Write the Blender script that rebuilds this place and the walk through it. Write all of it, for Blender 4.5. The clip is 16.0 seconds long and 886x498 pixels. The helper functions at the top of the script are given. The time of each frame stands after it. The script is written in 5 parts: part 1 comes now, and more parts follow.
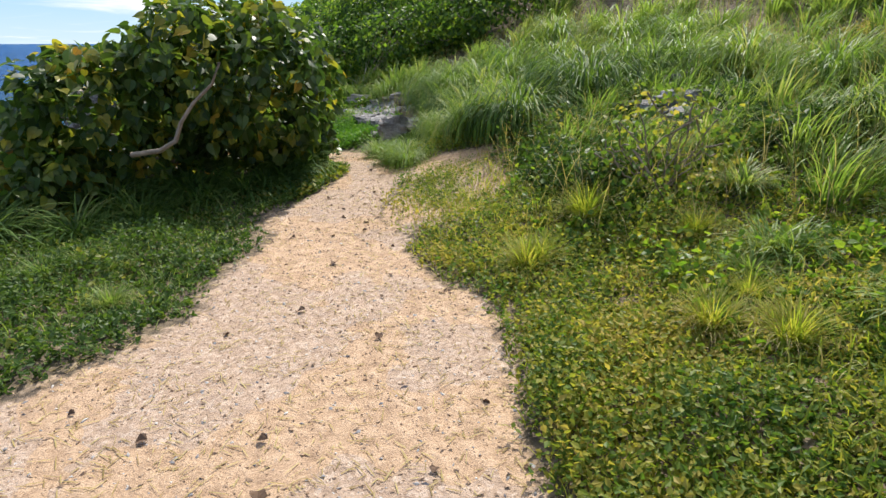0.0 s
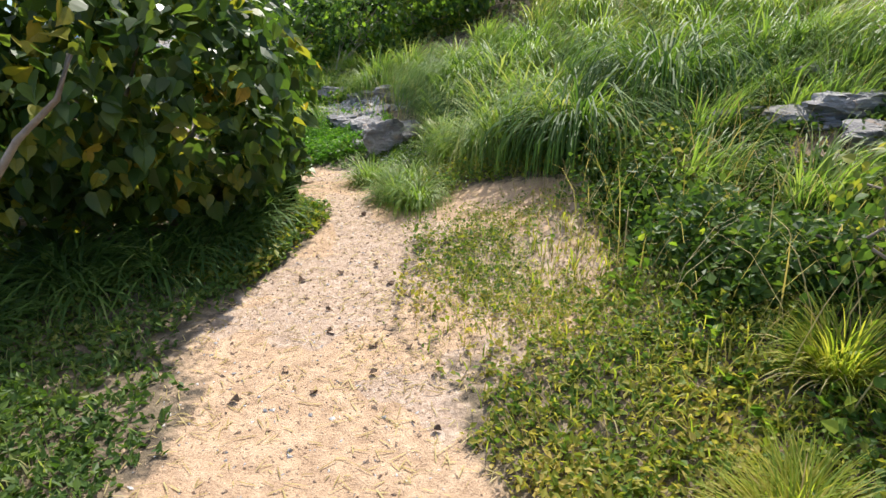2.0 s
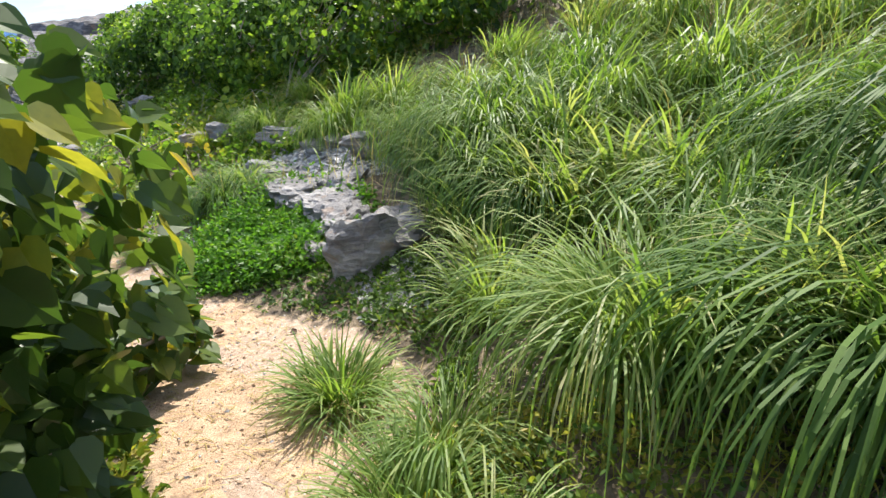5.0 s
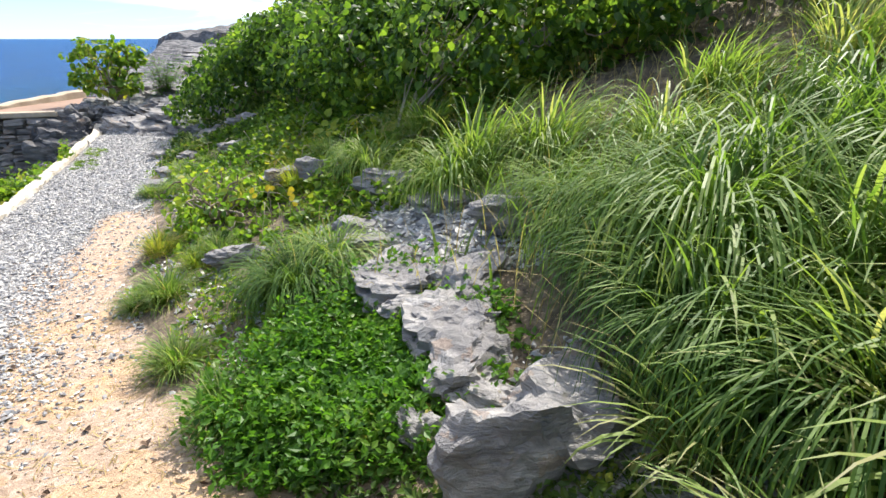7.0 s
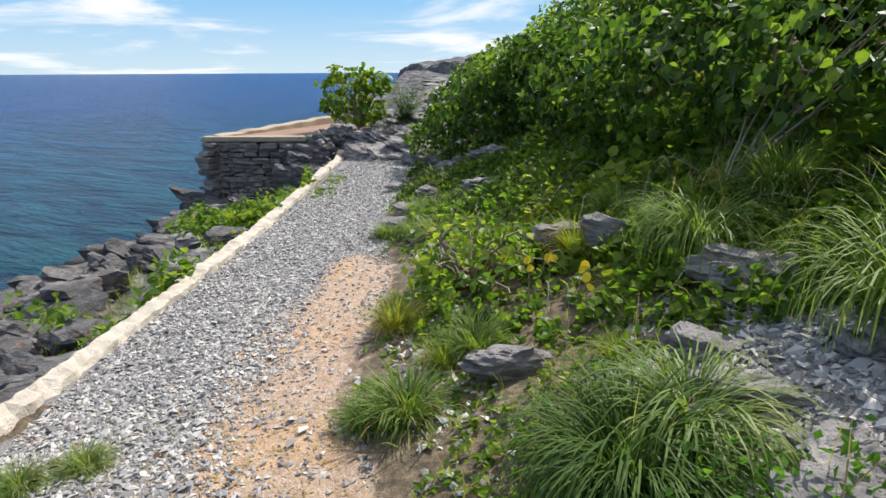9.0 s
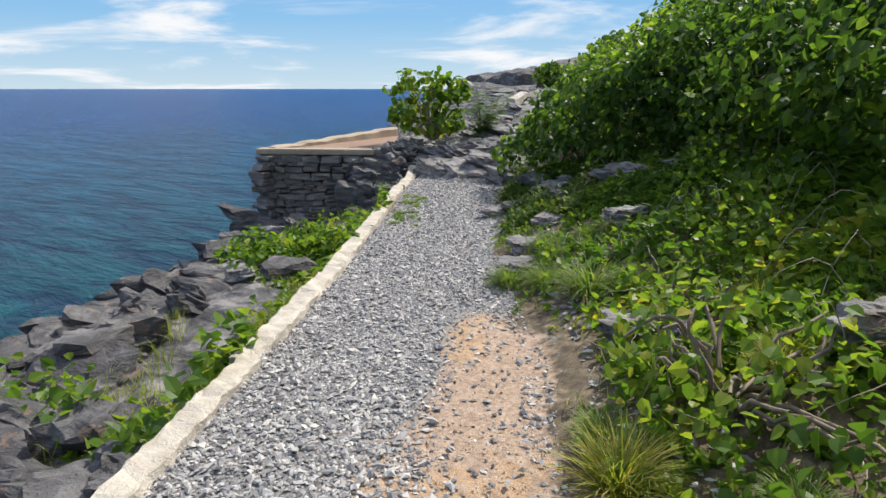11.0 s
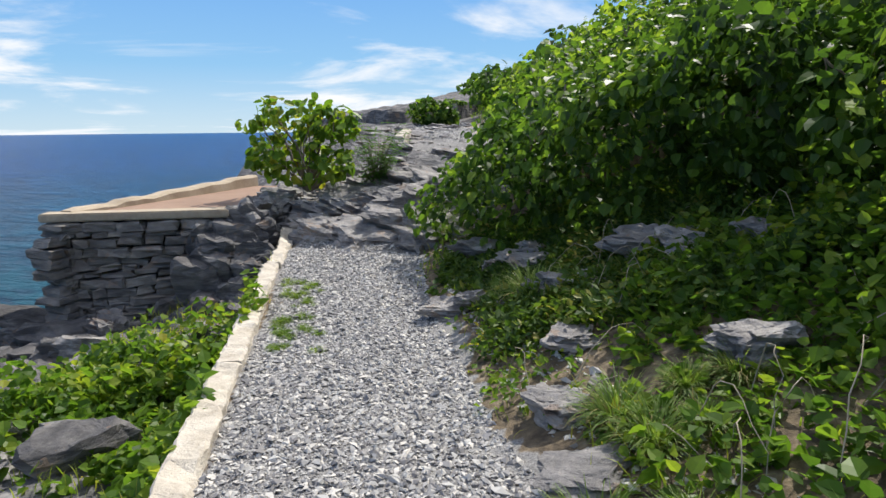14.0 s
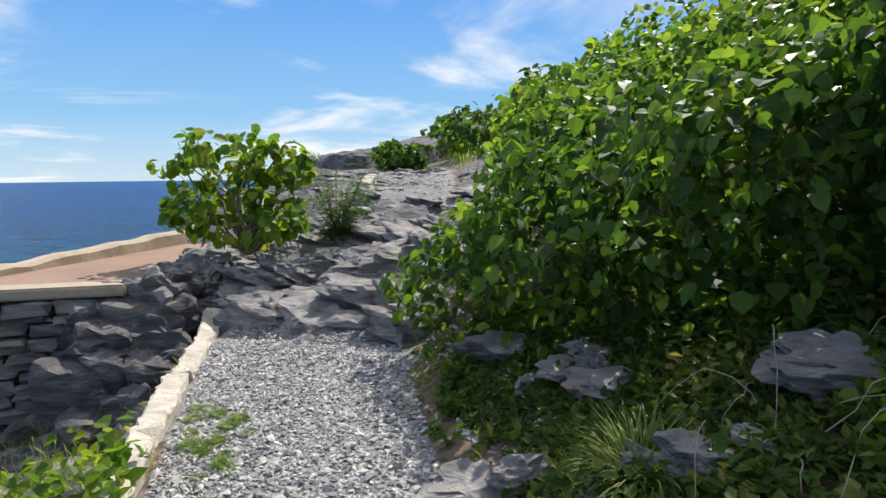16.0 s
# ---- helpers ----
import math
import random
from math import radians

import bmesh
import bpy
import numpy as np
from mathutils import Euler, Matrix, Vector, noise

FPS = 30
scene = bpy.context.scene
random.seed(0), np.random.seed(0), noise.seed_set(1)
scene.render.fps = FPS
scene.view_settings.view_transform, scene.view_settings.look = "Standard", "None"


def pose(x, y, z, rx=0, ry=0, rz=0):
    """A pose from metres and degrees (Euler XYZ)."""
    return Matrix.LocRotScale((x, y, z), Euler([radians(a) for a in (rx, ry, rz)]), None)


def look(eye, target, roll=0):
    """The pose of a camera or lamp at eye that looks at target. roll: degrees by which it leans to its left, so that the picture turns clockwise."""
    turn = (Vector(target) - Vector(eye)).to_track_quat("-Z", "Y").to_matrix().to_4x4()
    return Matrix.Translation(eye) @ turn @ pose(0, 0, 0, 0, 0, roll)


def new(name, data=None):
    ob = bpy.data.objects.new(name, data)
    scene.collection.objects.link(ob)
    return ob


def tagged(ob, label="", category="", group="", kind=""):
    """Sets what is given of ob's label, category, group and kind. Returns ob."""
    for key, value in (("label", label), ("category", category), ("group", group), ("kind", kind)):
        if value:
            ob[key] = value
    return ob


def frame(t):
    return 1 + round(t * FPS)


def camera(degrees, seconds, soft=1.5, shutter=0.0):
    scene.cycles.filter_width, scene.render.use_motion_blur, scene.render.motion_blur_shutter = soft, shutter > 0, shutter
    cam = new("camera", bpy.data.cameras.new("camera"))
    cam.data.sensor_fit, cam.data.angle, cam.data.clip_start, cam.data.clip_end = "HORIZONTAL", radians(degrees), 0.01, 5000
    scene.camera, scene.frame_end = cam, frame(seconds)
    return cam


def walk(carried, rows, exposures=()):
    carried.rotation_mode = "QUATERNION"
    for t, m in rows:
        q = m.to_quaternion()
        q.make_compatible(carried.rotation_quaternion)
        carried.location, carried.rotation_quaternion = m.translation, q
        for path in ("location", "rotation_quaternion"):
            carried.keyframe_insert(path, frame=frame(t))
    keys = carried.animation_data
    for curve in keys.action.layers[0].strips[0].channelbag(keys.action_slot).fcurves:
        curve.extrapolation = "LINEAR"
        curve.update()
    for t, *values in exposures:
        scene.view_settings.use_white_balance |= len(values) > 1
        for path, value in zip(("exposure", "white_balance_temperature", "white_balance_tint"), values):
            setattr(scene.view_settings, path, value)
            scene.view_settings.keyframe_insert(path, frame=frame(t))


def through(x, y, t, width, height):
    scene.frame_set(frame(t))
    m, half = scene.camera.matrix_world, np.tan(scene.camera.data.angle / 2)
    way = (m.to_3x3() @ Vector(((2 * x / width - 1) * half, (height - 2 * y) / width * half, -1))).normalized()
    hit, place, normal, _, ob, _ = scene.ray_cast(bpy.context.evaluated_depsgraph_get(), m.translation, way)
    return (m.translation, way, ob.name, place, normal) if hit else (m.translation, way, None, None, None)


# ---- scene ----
cam = camera(72.0, 16.0)
PATH = [
    (0, (0.255, -0.384, 1.53), (0.127, 1.506, 0.889), -0.1),
    (0.5, (0.047, 0.162, 1.534), (-0.077, 2.051, 0.888), 0.0),
    (1, (-0.111, 0.707, 1.516), (-0.194, 2.589, 0.845), 0.2),
    (1.5, (-0.258, 1.258, 1.518), (-0.311, 3.137, 0.835), 0.0),
    (2, (-0.326, 1.853, 1.499), (-0.35, 3.729, 0.805), 0.0),
    (2.5, (-0.414, 2.425, 1.511), (-0.411, 4.299, 0.813), -0.0),
    (3, (-0.536, 3.011, 1.515), (-0.498, 4.887, 0.823), -0.1),
    (3.5, (-0.625, 3.541, 1.541), (-0.548, 5.412, 0.841), -0.1),
    (3.7, (-0.681, 3.756, 1.526), (-0.599, 5.626, 0.822), -0.4),
    (5.8, (-0.679, 5.664, 1.552), (-0.647, 7.545, 0.874), -0.3),
    (6, (-0.719, 5.851, 1.533), (-0.736, 7.732, 0.855), -0.3),
    (6.5, (-0.854, 6.263, 1.556), (-0.997, 8.138, 0.877), -0.2),
    (7, (-0.97, 6.695, 1.55), (-1.249, 8.564, 0.895), -0.1),
    (7.5, (-1.164, 7.019, 1.528), (-1.63, 8.862, 0.906), -0.0),
    (8, (-1.43, 7.347, 1.503), (-2.084, 9.141, 0.911), 0.0),
    (8.5, (-1.706, 7.689, 1.456), (-2.498, 9.433, 0.88), 0.1),
    (9, (-1.981, 7.968, 1.427), (-2.887, 9.661, 0.869), -0.3),
    (9.5, (-2.297, 8.289, 1.384), (-3.277, 9.941, 0.826), -0.2),
    (10, (-2.648, 8.503, 1.329), (-3.694, 10.117, 0.778), -0.1),
    (10.2, (-2.804, 8.579, 1.315), (-3.864, 10.187, 0.776), -0.3),
    (12.3, (-4.318, 9.86, 1.158), (-5.184, 11.602, 0.693), -0.2),
    (12.5, (-4.451, 9.973, 1.163), (-5.289, 11.729, 0.699), -0.4),
    (13, (-4.718, 10.314, 1.137), (-5.46, 12.117, 0.693), -0.4),
    (13.5, (-4.896, 10.706, 1.148), (-5.547, 12.55, 0.731), -0.4),
    (14, (-5.146, 11.125, 1.134), (-5.764, 12.989, 0.751), -0.6),
    (14.5, (-5.325, 11.559, 1.118), (-5.893, 13.446, 0.78), -0.5),
    (15, (-5.558, 11.921, 1.117), (-6.095, 13.825, 0.824), -0.5),
    (15.5, (-5.781, 12.355, 1.133), (-6.303, 14.267, 0.864), -0.6),
    (16, (-5.96, 12.842, 1.096), (-6.454, 14.766, 0.861), -0.7),
]
EXPOSURES = [(0.0, 0.5), (3.5, 1.0), (6.5, 1.05), (7.2, 0.95), (8.0, 0.62), (9.0, 0.35), (10.2, 0.2), (12.5, 0.26), (16.0, 0.3)]
walk(cam, [(t, look(eye, target, roll)) for t, eye, target, roll in PATH], EXPOSURES)

# ---------------------------------------------------------------- light
SUN_ELEV, SUN_AZ = radians(52), radians(12)   # azimuth from +y towards +x
to_sun = Vector((math.sin(SUN_AZ) * math.cos(SUN_ELEV), math.cos(SUN_AZ) * math.cos(SUN_ELEV), math.sin(SUN_ELEV)))
sun = new("sun", bpy.data.lights.new("sun", "SUN"))
sun.data.energy, sun.data.angle, sun.data.color = 5.0, radians(0.5), (1.0, 0.95, 0.86)
sun.matrix_world = look((0, 0, 60), Vector((0, 0, 60)) - to_sun)

world = bpy.data.worlds.new("sky")
scene.world = world
world.use_nodes = True
wn, wl = world.node_tree.nodes, world.node_tree.links
wn.clear()
w_out, w_bg = wn.new("ShaderNodeOutputWorld"), wn.new("ShaderNodeBackground")
w_sky = wn.new("ShaderNodeTexSky")
w_sky.sky_type, w_sky.sun_disc = "NISHITA", False
w_sky.sun_elevation, w_sky.sun_rotation = SUN_ELEV, SUN_AZ
w_sky.air_density, w_sky.dust_density, w_sky.ozone_density = 1.0, 0.1, 5.0
w_co = wn.new("ShaderNodeTexCoord")
w_sep = wn.new("ShaderNodeSeparateXYZ")
wl.new(w_co.outputs["Generated"], w_sep.inputs[0])
w_den = wn.new("ShaderNodeMath"); w_den.operation = "ADD"; w_den.inputs[1].default_value = 0.10
wl.new(w_sep.outputs["Z"], w_den.inputs[0])
w_dx = wn.new("ShaderNodeMath"); w_dx.operation = "DIVIDE"
w_dy = wn.new("ShaderNodeMath"); w_dy.operation = "DIVIDE"
wl.new(w_sep.outputs["X"], w_dx.inputs[0]); wl.new(w_den.outputs[0], w_dx.inputs[1])
wl.new(w_sep.outputs["Y"], w_dy.inputs[0]); wl.new(w_den.outputs[0], w_dy.inputs[1])
w_com = wn.new("ShaderNodeCombineXYZ")
wl.new(w_dx.outputs[0], w_com.inputs[0]); wl.new(w_dy.outputs[0], w_com.inputs[1])
w_n = wn.new("ShaderNodeTexNoise")
w_n.inputs["Scale"].default_value, w_n.inputs["Detail"].default_value, w_n.inputs["Roughness"].default_value = 0.55, 7, 0.58
w_n.inputs["Distortion"].default_value = 0.5
wl.new(w_com.outputs[0], w_n.inputs["Vector"])
w_r = wn.new("ShaderNodeMapRange"); w_r.interpolation_type = "SMOOTHSTEP"
w_r.inputs["From Min"].default_value, w_r.inputs["From Max"].default_value = 0.48, 0.68
wl.new(w_n.outputs["Fac"], w_r.inputs["Value"])
w_mix = wn.new("ShaderNodeMix"); w_mix.data_type = "RGBA"
wl.new(w_r.outputs[0], w_mix.inputs[0])
w_mix.inputs[7].default_value = (18.0, 18.3, 18.8, 1)
# clear air: deep blue overhead, paling to a white band of haze at the horizon
w_up = wn.new("ShaderNodeValToRGB")
for e, (p, c) in zip([w_up.color_ramp.elements[0], w_up.color_ramp.elements[1], w_up.color_ramp.elements.new(0.1), w_up.color_ramp.elements.new(0.35)], ((0.0, (0.68, 0.87, 1.0)), (1.0, (0.025, 0.09, 0.3)), (0.1, (0.33, 0.65, 1.0)), (0.35, (0.085, 0.35, 0.98)))):
    e.position, e.color = p, (*c, 1)
wl.new(w_sep.outputs["Z"], w_up.inputs[0])
w_blue = wn.new("ShaderNodeMix"); w_blue.data_type, w_blue.blend_type = "RGBA", "MULTIPLY"
w_blue.inputs[0].default_value = 1.0
wl.new(w_up.outputs[0], w_blue.inputs[6]); w_blue.inputs[7].default_value = (18.0, 18.0, 18.0, 1)
w_tint = wn.new("ShaderNodeMix"); w_tint.data_type = "RGBA"
w_tint.inputs[0].default_value = 0.85
wl.new(w_sky.outputs[0], w_tint.inputs[6]); wl.new(w_blue.outputs[2], w_tint.inputs[7])
wl.new(w_tint.outputs[2], w_mix.inputs[6])
wl.new(w_mix.outputs[2], w_bg.inputs[0])
w_bg.inputs[1].default_value = 0.045
wl.new(w_bg.outputs[0], w_out.inputs[0])

# ---------------------------------------------------------------- helpers for materials and meshes


def material(name, rough=0.9):
    m = bpy.data.materials.new(name)
    m.use_nodes = True
    m.node_tree.nodes.clear()
    nd, lk = m.node_tree.nodes, m.node_tree.links
    out, bs = nd.new("ShaderNodeOutputMaterial"), nd.new("ShaderNodeBsdfPrincipled")
    bs.inputs["Roughness"].default_value = rough
    lk.new(bs.outputs[0], out.inputs[0])
    return m, nd, lk, bs, out


def noise_node(nd, lk, scale, detail=4, rough=0.55, vec=None, dist=0.0):
    n = nd.new("ShaderNodeTexNoise")
    n.inputs["Scale"].default_value, n.inputs["Detail"].default_value = scale, detail
    n.inputs["Roughness"].default_value, n.inputs["Distortion"].default_value = rough, dist
    if vec is not None:
        lk.new(vec, n.inputs["Vector"])
    return n.outputs["Fac"]


def ramp(nd, lk, fac, *stops):
    r = nd.new("ShaderNodeValToRGB")
    el = r.color_ramp.elements
    while len(el) < len(stops):
        el.new(0.5)
    for e, (p, c) in zip(el, stops):
        e.position, e.color = p, (*c, 1)
    lk.new(fac, r.inputs[0])
    return r.outputs[0]


def mixc(nd, lk, fac, a, b, mode="MIX"):
    m = nd.new("ShaderNodeMix")
    m.data_type, m.blend_type = "RGBA", mode
    for sock, v in ((m.inputs[0], fac), (m.inputs[6], a), (m.inputs[7], b)):
        if isinstance(v, (int, float)):
            sock.default_value = v
        elif isinstance(v, tuple):
            sock.default_value = (*v, 1)
        else:
            lk.new(v, sock)
    return m.outputs[2]


def maths(nd, lk, op, a, b=0.0, c=0.0):
    m = nd.new("ShaderNodeMath")
    m.operation = op
    for sock, v in zip(m.inputs, (a, b, c)):
        if isinstance(v, (int, float)):
            sock.default_value = v
        else:
            lk.new(v, sock)
    return m.outputs[0]


def bump(nd, lk, bs, height, strength=0.5, dist=0.02):
    b = nd.new("ShaderNodeBump")
    b.inputs["Strength"].default_value, b.inputs["Distance"].default_value = strength, dist
    lk.new(height, b.inputs["Height"])
    lk.new(b.outputs[0], bs.inputs["Normal"])


def coords(nd):
    return nd.new("ShaderNodeTexCoord").outputs["Object"]


def position(nd):
    return nd.new("ShaderNodeNewGeometry").outputs["Position"]


def leaf_material(name, stops, through=0.45, rough=0.45, patch=1.2, gloss=0.22):
    """Leaf colours that differ from leaf to leaf and from patch to patch, with light passing through the blade."""
    m, nd, lk, bs, out = material(name, rough)
    g = nd.new("ShaderNodeNewGeometry")
    n = noise_node(nd, lk, patch, 3, 0.5, g.outputs["Position"])
    f = maths(nd, lk, "ADD", maths(nd, lk, "MULTIPLY", g.outputs["Random Per Island"], 0.62), maths(nd, lk, "MULTIPLY_ADD", n, 1.1, -0.36))
    col = ramp(nd, lk, f, *stops)
    vein = noise_node(nd, lk, 60, 2, 0.5, g.outputs["Position"])
    col = mixc(nd, lk, maths(nd, lk, "MULTIPLY", vein, 0.5), col, (0.05, 0.07, 0.02), "MIX")
    lk.new(col, bs.inputs["Base Color"])
    bs.inputs["Specular IOR Level"].default_value = gloss
    tr = nd.new("ShaderNodeBsdfTranslucent")
    bright = nd.new("ShaderNodeMix"); bright.data_type, bright.blend_type = "RGBA", "MULTIPLY"
    bright.inputs[0].default_value = 1.0
    lk.new(col, bright.inputs[6]); bright.inputs[7].default_value = (1.9, 2.0, 0.95, 1)
    lk.new(bright.outputs[2], tr.inputs[0])
    mx = nd.new("ShaderNodeMixShader")
    mx.inputs[0].default_value = through
    lk.new(bs.outputs[0], mx.inputs[1]); lk.new(tr.outputs[0], mx.inputs[2])
    lk.new(mx.outputs[0], out.inputs[0])
    return m


def rock_material(name, dark, mid, light, band=9.0):
    m, nd, lk, bs, out = material(name, 0.88)
    p = position(nd)
    mp = nd.new("ShaderNodeMapping")
    mp.inputs["Rotation"].default_value = (0.35, 0.25, 0.2)
    mp.inputs["Scale"].default_value = (1, 1, 5.0)
    lk.new(p, mp.inputs[0])
    strata = noise_node(nd, lk, band * 0.45, 6, 0.65, mp.outputs[0], 0.6)
    blot = noise_node(nd, lk, 2.2, 5, 0.6, p)
    fine = noise_node(nd, lk, 45, 6, 0.7, p)
    f = maths(nd, lk, "ADD", maths(nd, lk, "MULTIPLY", strata, 0.55), maths(nd, lk, "MULTIPLY", blot, 0.45))
    col = ramp(nd, lk, f, (0.34, dark), (0.48, mid), (0.62, light), (0.72, mid))
    info = nd.new("ShaderNodeObjectInfo")
    col = mixc(nd, lk, maths(nd, lk, "MULTIPLY", info.outputs["Random"], 0.4), col, mid)
    col = mixc(nd, lk, maths(nd, lk, "MULTIPLY", fine, 0.5), col, dark, "MIX")
    rust = noise_node(nd, lk, 5.0, 4, 0.6, p)
    col = mixc(nd, lk, maths(nd, lk, "MULTIPLY", maths(nd, lk, "GREATER_THAN", rust, 0.62), 0.35), col, (0.32, 0.2, 0.12))
    lk.new(col, bs.inputs["Base Color"])
    hgt = maths(nd, lk, "ADD", strata, maths(nd, lk, "MULTIPLY", fine, 0.35))
    bump(nd, lk, bs, hgt, 0.9, 0.05)
    return m


def plain_material(name, a, b, scale=8.0, rough=0.85, bumpy=0.3):
    m, nd, lk, bs, out = material(name, rough)
    p = position(nd)
    n1, n2 = noise_node(nd, lk, scale, 5, 0.6, p), noise_node(nd, lk, scale * 9, 4, 0.6, p)
    f = maths(nd, lk, "ADD", maths(nd, lk, "MULTIPLY", n1, 0.7), maths(nd, lk, "MULTIPLY", n2, 0.3))
    lk.new(ramp(nd, lk, f, (0.3, a), (0.7, b)), bs.inputs["Base Color"])
    bump(nd, lk, bs, n2, bumpy, 0.01)
    return m


def mesh_of(name, verts, faces, mat=None, smooth=False):
    """A mesh from arrays: verts (n, 3) and a list of face arrays (m, 3) or (m, 4)."""
    me = bpy.data.meshes.new(name)
    groups = [np.asarray(f, np.int32) for f in faces if len(f)]
    loops = np.concatenate([f.ravel() for f in groups])
    sizes = np.concatenate([np.full(len(f), f.shape[1], np.int32) for f in groups])
    starts = np.concatenate([[0], np.cumsum(sizes)[:-1]]).astype(np.int32)
    me.vertices.add(len(verts)); me.loops.add(len(loops)); me.polygons.add(len(sizes))
    me.vertices.foreach_set("co", np.asarray(verts, np.float32).ravel())
    me.loops.foreach_set("vertex_index", loops)
    me.polygons.foreach_set("loop_start", starts)
    me.polygons.foreach_set("use_smooth", np.full(len(sizes), smooth))
    if mat:
        me.materials.append(mat)
    me.update(calc_edges=True)
    return me


def part(name, me, parent, label=""):
    ob = new(name, me)
    ob.parent = parent
    if label:
        tagged(ob, label)
    return ob


def thing(name, loc=(0, 0, 0), label="", category="", group="", kind="", rz=0.0, s=1.0):
    ob = new(name)
    ob.empty_display_size = 0.1
    ob.matrix_world = Matrix.LocRotScale(loc, Euler((0, 0, rz)), (s, s, s))
    return tagged(ob, label, category, group, kind)


def stamp(tv, tf, pos, ex, ey, ez, scale):
    """Copies of one small template at many places: axes ex, ey, ez (n, 3) and scale (n, 3)."""
    tv = np.asarray(tv, float)
    n, k = len(pos), len(tv)
    v = (pos[:, None, :] + tv[None, :, 0:1] * (ex * scale[:, 0:1])[:, None, :]
         + tv[None, :, 1:2] * (ey * scale[:, 1:2])[:, None, :] + tv[None, :, 2:3] * (ez * scale[:, 2:3])[:, None, :]).reshape(-1, 3)
    off = (np.arange(n) * k)[:, None, None]
    return v, [(np.asarray(f, int)[None] + off).reshape(-1, len(f[0])) for f in tf]


def unit(v):
    return v / np.maximum(np.linalg.norm(v, axis=-1, keepdims=True), 1e-9)


def frames_from(nrm, rng, spin=None):
    """Right-handed axes with ez along nrm and a random or given heading."""
    ref = rng.normal(size=nrm.shape) if spin is None else spin
    ex = unit(np.cross(ref, nrm))
    ey = np.cross(nrm, ex)
    return ex, ey, nrm


# leaf outlines: the stalk at the origin, the blade along +y, folded along the midrib
ROUND_LEAF = ([(0, 0, 0), (0.34, 0.08, 0.07), (0.5, 0.42, 0.10), (0.36, 0.78, 0.05), (0, 1.0, -0.06), (-0.36, 0.78, 0.05), (-0.5, 0.42, 0.10), (-0.34, 0.08, 0.07), (0, 0.5, -0.02)],
              [[(0, 1, 2, 8), (2, 3, 4, 8), (4, 5, 6, 8), (6, 7, 0, 8)]])
HEART_LEAF = ([(0, 0, 0), (0.42, 0.22, 0.1), (0.34, 0.62, 0.06), (0, 1.0, -0.1), (-0.34, 0.62, 0.06), (-0.42, 0.22, 0.1), (0, 0.45, -0.02)],
              [[(0, 1, 2, 6), (6, 2, 3, 4), (0, 6, 4, 5)]])
BROAD_HEART = ([(0, 0.06, 0), (0.2, -0.04, 0.05), (0.42, 0.08, 0.11), (0.48, 0.32, 0.12), (0.36, 0.6, 0.07), (0.13, 0.84, 0.0), (0, 1.06, -0.1), (-0.13, 0.84, 0.0), (-0.36, 0.6, 0.07), (-0.48, 0.32, 0.12), (-0.42, 0.08, 0.11), (-0.2, -0.04, 0.05), (0, 0.4, -0.01)],
               [[(0, 1, 2, 12), (12, 2, 3, 4), (12, 4, 5, 6), (12, 6, 7, 8), (12, 8, 9, 10), (0, 12, 10, 11)]])
SMALL_LEAF = ([(0, 0, 0), (0.3, 0.45, 0.08), (0, 1.0, -0.05), (-0.3, 0.45, 0.08)], [[(0, 1, 2), (0, 2, 3)]])


def leaves(name, kind, pos, nrm, size, mat, rng, heading=None):
    ex, ey, ez = frames_from(unit(nrm), rng, heading)
    s = size[:, None] * np.array([[1, 1, 1]]) * rng.uniform(0.85, 1.15, (len(pos), 3))
    v, f = stamp(kind[0], kind[1], pos, ex, ey, ez, s)
    return mesh_of(name, v, f, mat)


def blades(name, base, az, length, lean, droop, width, mat, segs=5, bend=1.25):
    """Grass blades: base (n, 3), heading az, length, lean from the upright, droop (how far the blade bends over), width."""
    n = len(base)
    t = (np.arange(segs) + 0.5) / segs
    ang = math.pi / 2 - lean[:, None] * 1.2 - droop[:, None] * 2.6 * t[None] ** bend
    ang = np.maximum(ang, -1.45)
    r = np.concatenate([np.zeros((n, 1)), np.cumsum(np.cos(ang), 1)], 1) / segs
    z = np.concatenate([np.zeros((n, 1)), np.cumsum(np.sin(ang), 1)], 1) / segs
    z = np.maximum(z, 0.012)                                   # tips lie on the ground
    z[:, 0] = 0
    out = np.stack([np.cos(az), np.sin(az), np.zeros(n)], 1)
    side = np.stack([-np.sin(az), np.cos(az), np.zeros(n)], 1)
    mid = base[:, None, :] + (r * length[:, None])[..., None] * out[:, None, :]
    mid[..., 2] += z * length[:, None]
    w = width[:, None] * np.interp(np.linspace(0, 1, segs + 1), [0, 0.3, 0.7, 1], [0.7, 1, 0.75, 0])[None]
    left, right = mid[:, :-1] - side[:, None, :] * w[:, :-1, None], mid[:, :-1] + side[:, None, :] * w[:, :-1, None]
    v = np.concatenate([left, right, mid[:, -1:]], 1)
    k = 2 * segs + 1
    off = (np.arange(n) * k)[:, None, None]
    q = np.array([[i, segs + i, segs + i + 1, i + 1] for i in range(segs - 1)])
    tri = np.array([[segs - 1, 2 * segs - 1, 2 * segs]])
    return mesh_of(name, v.reshape(-1, 3), [(q[None] + off).reshape(-1, 4), (tri[None] + off).reshape(-1, 3)], mat)


def smooth01(x):
    x = np.clip(x, 0, 1)
    return x * x * (3 - 2 * x)


